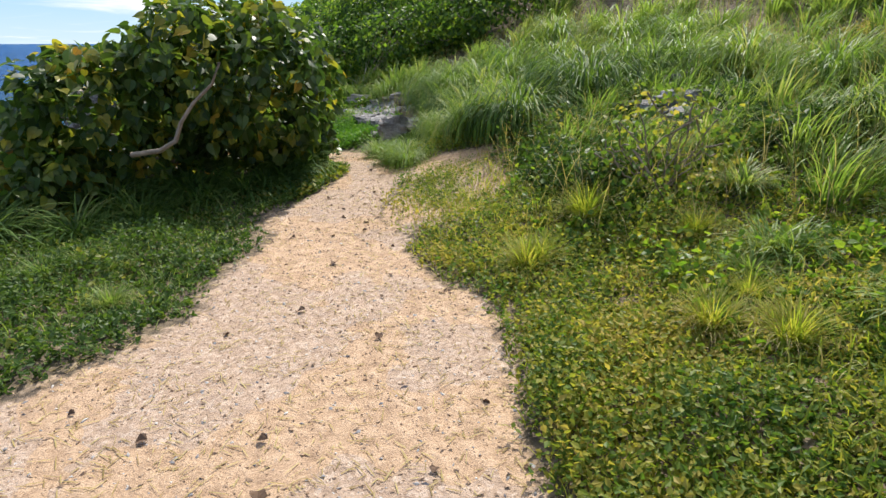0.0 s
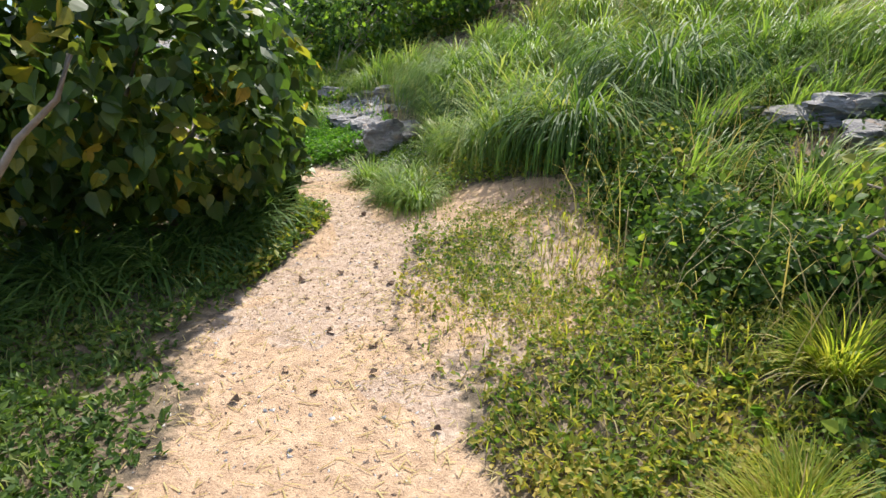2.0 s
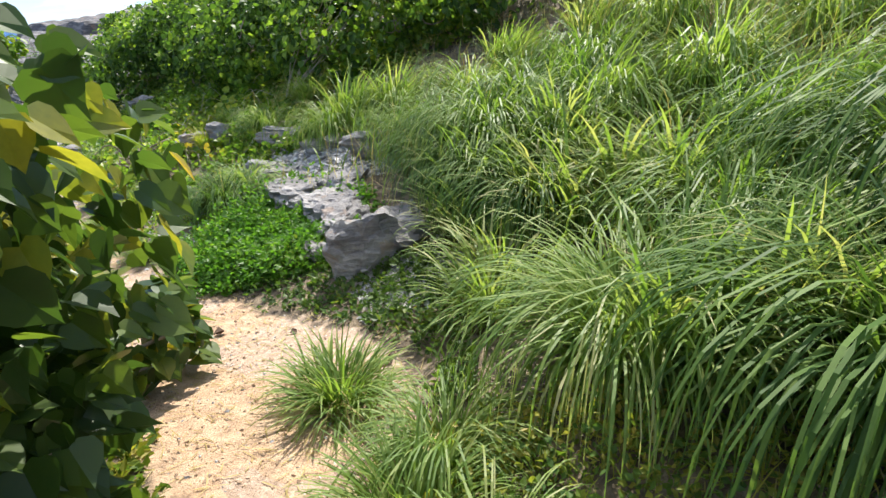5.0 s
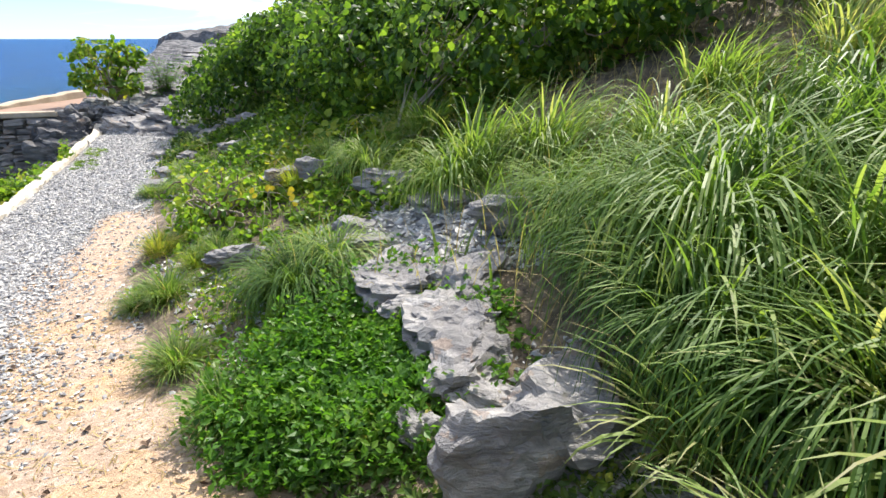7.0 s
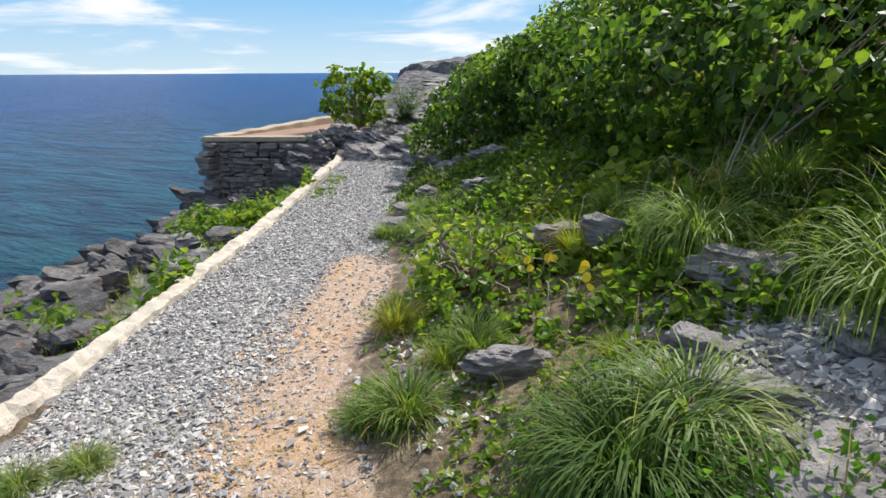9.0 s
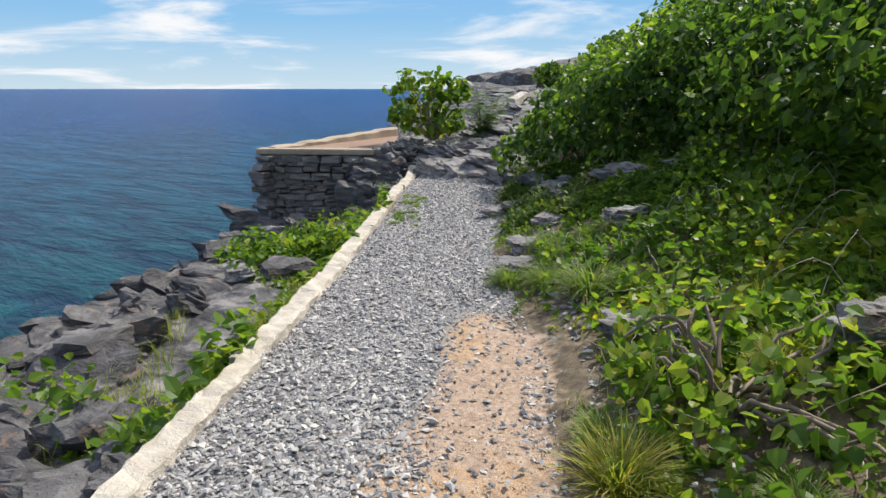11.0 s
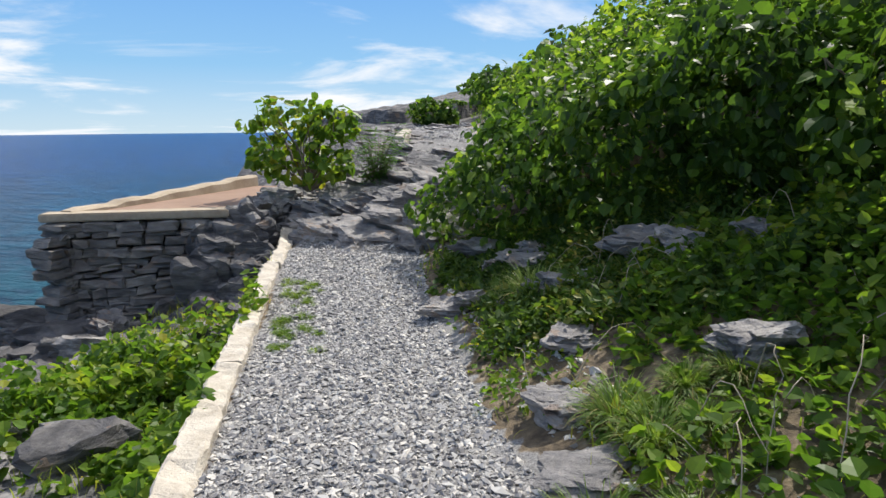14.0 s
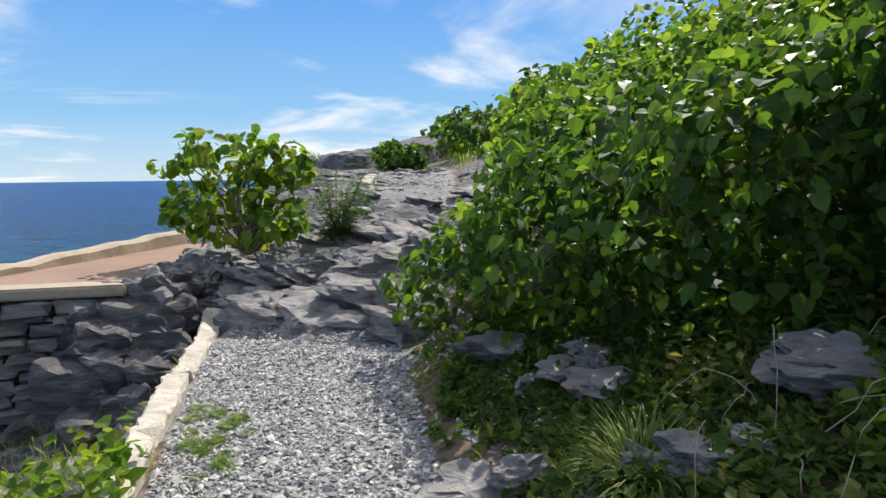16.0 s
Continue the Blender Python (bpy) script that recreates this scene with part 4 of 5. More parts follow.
def build_gravel():
    rng = np.random.RandomState(41)
    x, y = path_points(74000, 9.6, 15.3, rng, -1.0, 1.0, 0.05)
    s, u, row = along(x, y)
    tongue = smooth01((12.7 - u) / 0.5) * smooth01(1.15 - np.abs(s - 0.25 - 0.15 * wave_noise(x, y, 2.5, 8)) / 0.5)
    early = smooth01((u - 9.6) / 1.2) * 0.9 + 0.1
    keep = rng.uniform(size=len(x)) < (1 - 0.93 * tongue) * np.where(u < 11, early, 1)
    x, y = x[keep], y[keep]
    size = rng.gamma(6, 0.0032, len(x)).clip(0.012, 0.05)
    stuff = new("gravel", chips("gravel", x, y, size, STONE, rng, 0.5, 0.35))
    tagged(stuff, "loose grey and white crushed stone covering the path", "gravel", kind="stuff")
    # larger loose stones that can be told apart
    variants = [mesh_of("stone", *chip_template(rng), STONE) for _ in range(8)]
    sx, sy = path_points(300, 10.2, 15.1, rng, -0.95, 0.95)
    for px, py in zip(sx, sy):
        k = rng.uniform(0.026, 0.042)
        ob = part("stone", variants[rng.randint(8)], ground)
        ob.matrix_world = Matrix.LocRotScale((px, py, land_at(px, py) + 0.02), Euler((rng.normal(0, 0.2), rng.normal(0, 0.2), rng.uniform(0, 6))), (k * 1.3, k * 0.9, k * 0.5))
    # sparse pebbles on the sand, the stony bank by the bend and under the rocks
    x1, y1 = path_points(3600, 1.0, 10.8, rng, -1.05, 1.05)
    x2, y2 = rng.uniform(-2.5, -0.8, 5200), rng.uniform(9.5, 10.9, 5200)
    x3, y3 = rng.uniform(-1.0, -0.2, 900), rng.uniform(7.6, 8.9, 900)
    a, b = path_points(2200, 9.5, 15.5, rng, 1.0, 1.7, 0.2)
    c, d = path_points(6000, 15.6, 19.5, rng, -1.6, 1.6)
    xx, yy = np.concatenate([x1, x2, x3, a, c]), np.concatenate([y1, y2, y3, b, d])
    sz = np.concatenate([rng.gamma(3, 0.003, len(x1)).clip(0.004, 0.022), rng.gamma(4, 0.008, len(x2)).clip(0.012, 0.08), rng.gamma(4, 0.006, len(x3)).clip(0.01, 0.045), rng.gamma(4, 0.007, len(a)).clip(0.012, 0.06), rng.gamma(4, 0.008, len(c)).clip(0.015, 0.08)])
    tagged(new("pebbles", chips("pebbles", xx, yy, sz, STONE, rng, 0.5, 0.2)), "small loose grey pebbles scattered on sand and banks", "pebbles", kind="stuff")


build_gravel()


def build_litter():
    rng = np.random.RandomState(43)
    m = plain_material("dead_leaf", (0.05, 0.028, 0.015), (0.14, 0.08, 0.045), 30, 0.8)
    tv = np.array(ROUND_LEAF[0]) * (1, 1, 3.0)
    meshes = [mesh_of("dry_leaf", tv + rng.normal(0, 0.06, tv.shape), ROUND_LEAF[1], m) for _ in range(4)]
    x, y = path_points(70, 1.2, 10.6, rng, -0.95, 0.95)
    for px, py in zip(x, y):
        k = rng.uniform(0.025, 0.06)
        ob = new("dry_leaf", meshes[rng.randint(4)])
        ob.matrix_world = Matrix.LocRotScale((px, py, land_at(px, py) + 0.008), Euler((rng.normal(0, 0.25), rng.normal(0, 0.25), rng.uniform(0, 6))), (k, k, k))
        tagged(ob, "curled dark brown dead leaf lying on sand", "leaf", "fallen leaves")
    crumb = plain_material("sand_crumb", (0.16, 0.1, 0.06), (0.52, 0.37, 0.25), 40, 0.95)
    cx, cy = path_points(26000, 1.0, 11.6, rng, -1.15, 1.15)
    hx, hy = rng.uniform(-0.8, 1.1, 5000), rng.uniform(3.8, 6.4, 5000)
    cx, cy = np.concatenate([cx, hx]), np.concatenate([cy, hy])
    tagged(new("sand_crumbs", chips("sand_crumbs", cx, cy, rng.gamma(2.2, 0.0032, len(cx)).clip(0.003, 0.024), crumb, rng, 0.55, 0.2)), "crumbs of earth and grit on the trodden sand", "grit", kind="stuff")
    tx, ty = path_points(6500, 1.0, 10.8, rng, -1.2, 1.2)
    tx, ty = np.concatenate([tx, hx[:1500]]), np.concatenate([ty, hy[:1500]])
    base = np.stack([tx, ty, land(tx, ty) + 0.004], 1)
    n = len(tx)
    tagged(new("straw_litter", blades("straw_litter", base, rng.uniform(0, 6.28, n), rng.uniform(0.02, 0.09, n), np.full(n, 1.2), np.full(n, 0.06), rng.uniform(0.0012, 0.003, n), DRY_GRASS, 3)),
           "bits of dry straw trodden into the sand", "straw", kind="stuff")


build_litter()

# ---------------------------------------------------------------- grasses


def tuft_mesh(name, n, length, spread, droop, mat, rng, width=0.005, up=0.3):
    """A clump: upright in the middle, arching over and down towards its rim."""
    a = rng.uniform(0, 6.28, n)
    r = spread * np.sqrt(rng.uniform(0, 1, n))
    base = np.stack([np.cos(a) * r, np.sin(a) * r, np.full(n, -0.02)], 1)
    az = a + rng.normal(0, 0.8, n)
    f = r / spread
    return blades(name, base, az, length * rng.uniform(0.38, 1.15, n) * (1 - 0.15 * f), np.clip(up * (0.15 + f) * rng.uniform(0.3, 1.5, n), 0.0, 0.9),
                  np.clip(droop * (0.55 + 0.55 * f) * rng.uniform(0.6, 1.35, n), 0.05, 1.15), width * rng.uniform(0.7, 1.3, n), mat, 6)


def fountain_mesh(name, n, height, radius, mat, rng, width=0.006):
    """A tall rounded clump: blades rise steeply, arch over and hang to the ground all round."""
    a = rng.uniform(0, 6.28, n)
    f = np.sqrt(rng.uniform(0, 1, n))
    base = np.stack([np.cos(a) * f * radius * 0.55, np.sin(a) * f * radius * 0.55, np.full(n, -0.03)], 1)
    az = a + rng.normal(0, 0.35, n)
    length = height * 1.95 * rng.uniform(0.35, 1.08, n) * (1 - 0.25 * f)
    return blades(name, base, az, length, 0.4 * f * rng.uniform(0.3, 1.2, n), rng.uniform(1.1, 1.9, n), width * rng.uniform(0.6, 1.3, n), mat, 10, 1.6)


rg = np.random.RandomState(51)
BIG_TUFT = [fountain_mesh("grass_foliage", 900, 1.0, 0.55, (GRASS_SHADED, GRASS, GRASS_SHADED)[i], rg, 0.0075) for i in range(3)]
FOUNTAIN = [fountain_mesh("grass_foliage", 400, 0.8, 0.4, GRASS, rg, 0.007) for _ in range(3)]
MID_TUFT = [tuft_mesh("grass_foliage", 900, 0.72, 0.17, 0.75, GRASS, rg, 0.0045, 0.3) for _ in range(3)]
YEL_TUFT = [tuft_mesh("grass_foliage", 420, 0.46, 0.09, 0.45, GRASS_YELLOW, rg, 0.0035, 0.4) for _ in range(2)]
LOW_TUFT = [tuft_mesh("grass_foliage", 520, 0.42, 0.13, 0.65, GRASS, rg, 0.0045, 0.45) for _ in range(3)]
THATCH = [tuft_mesh("dead_thatch", 90, 0.42, 0.13, 0.95, DRY_GRASS, rg, 0.003, 0.5) for _ in range(2)]
FROND = [tuft_mesh("grass_foliage", 240, 0.9, 0.14, 0.85, GRASS_SHADED, rg, 0.008, 0.4) for _ in range(2)]


def tuft(kind, x, y, s=1.0, label="green grass tuft with drooping blades", group="grass tufts", dead=True, zs=1.0):
    k = rg.randint(100)
    ob = thing("grass_tuft", (x, y, land_at(x, y) - 0.01), label, "grass tuft", group, rz=rg.uniform(0, 6.28))
    ob.scale = (s, s, s * zs)
    part("grass_foliage", kind[k % len(kind)], ob)
    if dead:
        part("dead_thatch", THATCH[k % 2], ob, "straw-coloured dead blades at the base")
    return ob


# clumps beside the sandy path
tuft(BIG_TUFT[::2], 0.6, 6.3, 0.76, "large dark green fountain of long grass")
tuft(BIG_TUFT[1:2], 0.0, 6.8, 0.58, "rounded mound of bright green grass")
tuft(BIG_TUFT, 1.45, 7.1, 0.95, "large dark green fountain of long grass")
for x_, y_, k_ in ((1.05, 6.85, 0.7), (2.0, 7.0, 0.75), (0.7, 7.5, 0.8), (2.6, 7.3, 0.8), (1.3, 8.1, 0.8), (2.1, 8.1, 0.9), (2.9, 6.3, 0.8), (3.2, 5.2, 0.7), (2.9, 4.2, 0.55), (2.9, 8.4, 0.9), (-0.62, 6.5, 0.42)):
    tuft(FOUNTAIN, x_, y_, k_, "arching clump of long green grass on the slope", "slope clumps")
for x_, y_, k_ in ((-0.2, 9.0, 0.75), (-0.55, 9.6, 0.7), (0.1, 9.7, 0.8), (-0.25, 10.3, 0.75), (0.6, 9.2, 0.85), (0.7, 10.1, 0.85), (1.4, 9.3, 0.95), (1.4, 10.4, 0.9), (2.3, 9.6, 1.0), (-0.9, 10.6, 0.6)):
    tuft(FOUNTAIN, x_, y_, k_, "arching clump of long green grass on the slope", "slope clumps")
# the nearest take the darkened grass, so the hollow's shade is in their colour
for x_, y_, k_ in ((-0.3, 8.6, 0.5), (-0.42, 9.0, 0.5), (-0.6, 9.45, 0.62), (-0.05, 8.25, 0.55), (-0.2, 9.3, 0.7), (-0.8, 9.95, 0.55)):
    tuft(BIG_TUFT[1:2] if k_ > 0.62 else BIG_TUFT[::2] if y_ < 9.1 else FOUNTAIN, x_, y_, k_, "tall clump of green grass over the rocks", "slope clumps")
tuft(FOUNTAIN, -0.55, 5.95, 0.4, "small green grass tuft on the path's bank")
tuft(LOW_TUFT, -0.72, 6.25, 0.9, "small green grass tuft on the path's bank")
tuft(LOW_TUFT, -1.0, 6.95, 0.9)
tuft(YEL_TUFT, 0.53, 3.05, 0.7, "yellow-green grass tuft on a bare patch")
tuft(YEL_TUFT, 0.62, 3.15, 0.6, "yellow-green grass tuft on a bare patch")
tuft(YEL_TUFT, 0.95, 3.6, 0.8, "yellow-green grass tuft on a bare patch")
# clumps round the bend
tuft(BIG_TUFT[::2], -2.25, 9.7, 0.42, "dark arching grass tuft beside the bend")
tuft(FOUNTAIN, -2.1, 9.95, 0.5, "dark arching grass tuft beside the bend")
tuft(LOW_TUFT, -3.25, 10.0, 0.75, "low spreading grass tuft at the gravel's edge")
tuft(LOW_TUFT, -3.42, 9.95, 0.55, "low spreading grass tuft at the gravel's edge")
tuft(LOW_TUFT, -2.7, 9.2, 0.7)
tuft(LOW_TUFT, -2.2, 8.75, 0.7)
tuft(FOUNTAIN, -1.5, 10.6, 0.6, "bright green arching grass tuft among stones")
tuft(FOUNTAIN, -2.25, 11.35, 0.55, "green grass tuft between boulders")
tuft(MID_TUFT, -1.9, 11.9, 0.75)
tuft(LOW_TUFT, -5.2, 13.5, 0.6, "thin pale grass tuft at the gravel's edge")
tuft(LOW_TUFT, -4.55, 12.6, 0.8, "thin pale grass tuft at the gravel's edge")
tuft(LOW_TUFT, -5.8, 14.9, 0.8, "thin grass tuft under the thicket")
tuft(LOW_TUFT, -7.3, 17.4, 1.0, "green grass tuft at the foot of the outcrop")
tuft(LOW_TUFT, -7.1, 17.25, 0.8, "green grass tuft at the foot of the outcrop")
tuft(YEL_TUFT, -6.95, 12.5, 0.9, "yellowing grass tuft seaward of the kerb")
tuft(YEL_TUFT, -7.1, 12.85, 1.0, "yellowing grass tuft seaward of the kerb")
tuft(YEL_TUFT, -7.2, 12.3, 0.8, "yellowing grass tuft seaward of the kerb")
# clumps at the bush's foot, its shade put into the blade colour
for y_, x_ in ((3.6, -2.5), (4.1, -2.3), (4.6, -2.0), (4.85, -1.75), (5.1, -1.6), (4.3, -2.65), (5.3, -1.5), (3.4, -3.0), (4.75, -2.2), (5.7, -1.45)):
    tuft(FROND, x_ - 0.18, y_ + 0.05, rg.uniform(0.65, 0.9), "drooping grass clump under the bush, darkened as if shaded", "grass under the bush", zs=0.75)
for x_, y_ in ((-4.35, 8.95), (-4.25, 9.15), (-4.05, 8.7)):
    tuft(LOW_TUFT, x_, y_, 0.38, "small grass tuft growing through gravel", "gravel weeds")
for i in range(46):
    y_ = rg.uniform(14.1, 15.7)
    x_ = float(np.interp(y_, KERB[:, 1], KERB[:, 0])) + 0.08 + 0.38 * rg.uniform(0, 1) ** 2
    tuft(LOW_TUFT, x_, y_, rg.uniform(0.12, 0.22), "small grass tuft growing against the kerb", "kerb weeds", dead=False)


def cover_points(n, box, test, rng):
    x, y = rng.uniform(box[0], box[1], n), rng.uniform(box[2], box[3], n)
    s, u, row = along(x, y)
    rag = ragged(x, y)
    dr, dl = s - row[:, 4] + rag, -s - row[:, 3] + rag
    keep = rng.uniform(size=n) < test(x, y, u, dr, dl)
    return x[keep], y[keep]


def tall_grass(name, n, box, test, length, mat, rng, label, wind=0.5, width=0.004, clump=0.0):
    """Grass over an area; clump: the radius of the bunches in which it grows."""
    x, y = cover_points(n, box, test, rng)
    k = len(x)
    az = np.where(rng.uniform(size=k) < wind, math.radians(-25) + rng.normal(0, 0.6, k), rng.uniform(0, 6.28, k))
    droop = rng.uniform(0.15, 0.75, k)
    size = 0.75 + 0.35 * wave_noise(x, y, 1.4, 13)
    if clump:
        m = max(1, k // 200)
        pick = rng.randint(0, m, k)
        cx, cy, cs = x[:m].copy(), y[:m].copy(), rng.uniform(0.7, 1.25, m)
        a, r = rng.uniform(0, 6.28, k), clump * np.sqrt(rng.uniform(0, 1, k)) * cs[pick]
        loose = rng.uniform(size=k) < 0.14
        x = np.where(loose, x, cx[pick] + np.cos(a) * r)
        y = np.where(loose, y, cy[pick] + np.sin(a) * r)
        ox, oy = np.cos(a) * r / clump + 0.5, np.sin(a) * r / clump - 0.25      # outwards, and bent by the wind
        az = np.where(loose, az, np.arctan2(oy, ox) + rng.normal(0, 0.35, k))
        droop = np.where(loose, droop, rng.uniform(0.3, 1.0, k))
        size = np.where(loose, size, cs[pick])
    base = np.stack([x, y, land(x, y) - 0.01], 1)
    me = blades(name, base, az, length * size * rng.uniform(0.5, 1.25, k), rng.uniform(0.0, 0.25, k), droop, width * rng.uniform(0.6, 1.4, k), mat, 6 if clump else 3, 1.6 if clump else 1.25)
    return tagged(new(name, me), label, "grass", kind="stuff")


def bare(x, y):
    """Stony or trodden places where little grows."""
    b = smooth01(1.3 - np.hypot((x + 1.75) / 0.85, (y - 10.15) / 0.6)) + smooth01(1.2 - np.hypot((x - 1.9) / 0.6, (y - 5.4) / 0.5))
    b = b + smooth01(1.25 - np.hypot((x + 1.15) / 0.34, (y - 8.8) / 0.8)) + smooth01(1.25 - np.hypot((x + 0.1) / 0.5, (y - 5.75) / 0.4)) + smooth01(1.2 - np.hypot((x + 0.85) / 0.3, (y - 8.2) / 0.4))
    return np.clip(b + 0.85 * trodden(x, y), 0, 1)


rg = np.random.RandomState(61)
# the long grass of the slope
tall_grass("long_grass", 38000, (-2.2, 5.0, 6.4, 14.5), lambda x, y, u, dr, dl: np.where((dr > 0.75 + 0.5 * (y > 9)) & (u < 11.5), smooth01((dr - 0.7) / 0.6) * np.exp(-np.maximum(dr - 3, 0) * 0.25), 0) * (1 - bare(x, y)) * (x > -2.0 + (y - 9) * 0.25) * smooth01((11.3 + 3.0 * smooth01((x - 0.7) / 0.8) - y) / 0.5), 0.55, GRASS, rg, "long bright green grass bending over the slope", 0.6, 0.0065, 0.17)
tall_grass("straw_grass", 16000, (-2.5, 5.5, 3.0, 13.2), lambda x, y, u, dr, dl: np.where((dr > 0.9) & (u < 12), 0.5, 0) * (1 - bare(x, y)), 0.6, DRY_GRASS, rg, "dry straw-coloured grass mixed into the slope", 0.3, 0.0022)
tall_grass("upper_grass", 24000, (0.8, 6.5, 0.0, 8.0), lambda x, y, u, dr, dl: np.where(dr > 1.6, smooth01((dr - 1.5) / 1.0), 0) * (1 - bare(x, y)), 0.42, GRASS, rg, "green grass on the bank above the sand", 0.6, 0.0045, 0.18)
tall_grass("edge_grass", 46000, (-3.2, 2.4, -1.8, 6.4), lambda x, y, u, dr, dl: np.where(dr > -0.05, smooth01((dr + 0.05) / 0.3) * 0.8 * np.exp(-np.maximum(dr - 1.3, 0)), 0) * (1 - bare(x, y)) * (0.55 + 0.45 * wave_noise(x, y, 3, 17)), 0.17, GRASS_YELLOW, rg, "short yellowing grass beside the sandy path", 0.1, 0.003)
tall_grass("left_grass", 20000, (-5.2, -1.0, -2.2, 5.0), lambda x, y, u, dr, dl: np.where(dl > 0, smooth01(dl / 0.3), 0), 0.12, GRASS, rg, "short green grass between the bush and the path", 0.1, 0.0028)
tall_grass("verge_grass", 16000, (-8.0, -2.0, 8.0, 18.0), lambda x, y, u, dr, dl: np.where((dr > 0.0) & (u > 9), smooth01(dr / 0.25) * np.exp(-dr * 0.8) * 0.8, 0) * (0.5 + 0.5 * wave_noise(x, y, 2.4, 19)), 0.16, GRASS_YELLOW, rg, "sparse yellow-green grass along the gravel's edge", 0.1, 0.0028)
tall_grass("shelf_grass", 20000, (-10.0, -5.2, 10.2, 16.8), lambda x, y, u, dr, dl: np.where((dl > 0.15) & (dl < 2.3), 0.6, 0) * (wave_noise(x, y, 1.8, 23) > -0.25), 0.2, GRASS_YELLOW, rg, "yellowing grass on the rock shelf", 0.1, 0.003)
tall_grass("far_grass", 14000, (-14, 2, 19.5, 34), lambda x, y, u, dr, dl: np.where(dr > 0.4, 0.8, 0) * (wave_noise(x, y, 0.9, 29) > -0.1), 0.4, GRASS, rg, "patches of grass on the far hillside", 0.3, 0.012)

tall_grass("bank_thatch", 16000, (-0.9, 3.4, 0.6, 6.4), lambda x, y, u, dr, dl: smooth01(dr / 0.2) * (0.45 + 0.7 * wave_noise(x, y, 2.7, 67)), 0.15, DRY_GRASS, rg, "dry straw lying through the weeds on the bank", 0.1, 0.002)
BROAD = [tuft_mesh("grass_foliage", 190, 0.85, 0.13, 0.7, GRASS, rg, 0.009, 0.35) for _ in range(3)]
for x_, y_, k_ in ((-0.3, 7.7, 0.75), (0.1, 7.98, 1.0), (0.4, 7.75, 0.9), (-0.45, 8.25, 0.7), (0.0, 8.4, 0.95), (0.4, 8.2, 1.0), (-0.4, 7.45, 0.7), (0.65, 8.0, 1.0), (-0.3, 8.8, 0.9), (0.2, 8.9, 1.0)):
    tuft(BROAD, x_, y_, k_, "broad-bladed bright green arching grass clump", "broad grass clumps")

for i in range(10):
    tuft(BROAD, rg.uniform(1.5, 2.5), rg.uniform(1.8, 4.0), rg.uniform(0.3, 0.5), "leafy light green grass clump on the bank", "bank clumps", zs=0.8)
for i in range(8):
    tuft(YEL_TUFT, rg.uniform(0.55, 1.9), rg.uniform(1.4, 4.2), rg.uniform(0.35, 0.6), "yellowing grass tuft among weeds", "yellow tufts")
for i in range(8):
    tuft(LOW_TUFT, rg.uniform(-2.9, -1.7), rg.uniform(2.2, 3.6), rg.uniform(0.35, 0.55), "green grass tuft in the weeds near the bush", "weed tufts")

for i in range(16):
    tuft(YEL_TUFT if i % 2 else LOW_TUFT, rg.uniform(-4.0, -2.2), rg.uniform(10.4, 12.6), rg.uniform(0.4, 0.75), "pale grass tuft among creepers and stones", "creeper tufts")
for i in range(8):
    tuft(LOW_TUFT, rg.uniform(-5.4, -4.3), rg.uniform(12.6, 14.4), rg.uniform(0.35, 0.6), "pale grass tuft among creepers and stones", "creeper tufts")

# ---------------------------------------------------------------- low leafy cover


def herb_cover(name, n, box, test, mat, rng, label, size=0.035, tall=0.12, per=5, kind=SMALL_LEAF):
    """Small leafy shoots: short stems, each with a few leaves round it."""
    x, y = cover_points(n, box, test, rng)
    k = len(x)
    h = tall * (0.5 + 0.75 * wave_noise(x, y, 2.6, 7) + 0.3 * wave_noise(x, y, 7.0, 8)).clip(0.15, 1.8) * rng.uniform(0.5, 1.3, k)
    base = np.stack([x, y, land(x, y)], 1)
    pos, nrm, head = [], [], []
    for j in range(per):
        f = (j + rng.uniform(0.2, 1.0, k)) / per
        a = rng.uniform(0, 6.28, k)
        out = np.stack([np.cos(a), np.sin(a), np.zeros(k)], 1)
        pos.append(base + np.stack([np.zeros(k), np.zeros(k), f * h], 1) + out * 0.012)
        nrm.append(np.stack([-0.9 * np.cos(a), -0.9 * np.sin(a), np.ones(k)], 1) + rng.normal(0, 0.45, (k, 3)))
        head.append(np.cross(nrm[-1], out))
    pos, nrm = np.concatenate(pos), unit(np.concatenate(nrm))
    me = leaves(name, kind, pos, nrm, size * rng.uniform(0.6, 1.35, len(pos)), mat, rng)
    return tagged(new(name, me), label, "ground cover", kind="stuff")


rg = np.random.RandomState(71)
herb_cover("left_herbs", 46000, (-5.4, -0.9, -2.4, 5.4), lambda x, y, u, dr, dl: smooth01((dl + 0.02) / 0.2) * (0.75 + 0.35 * wave_noise(x, y, 2.2, 3)), SHADED_WEED_LEAF, rg, "low deep green leafy weeds beside the sand, bush shade in their colour", 0.034, 0.15)
herb_cover("right_herbs", 92000, (-0.8, 4.2, -2.2, 6.6), lambda x, y, u, dr, dl: smooth01((dr + 0.05) / 0.25) * (0.62 + 0.5 * wave_noise(x, y, 1.9, 5)) * (1 - bare(x, y)) * (1 - 0.9 * sparse(x, y)), HERB_LEAF, rg, "low green and yellowing leafy weeds on the bank", 0.03, 0.12)
herb_cover("near_herbs", 15000, (0.25, 2.4, 0.5, 2.4), lambda x, y, u, dr, dl: smooth01((dr + 0.02) / 0.2) * (0.7 + 0.4 * wave_noise(x, y, 2.4, 6)), HERB_LEAF, rg, "green and yellow weeds at the sand's edge", 0.029, 0.17, 6)
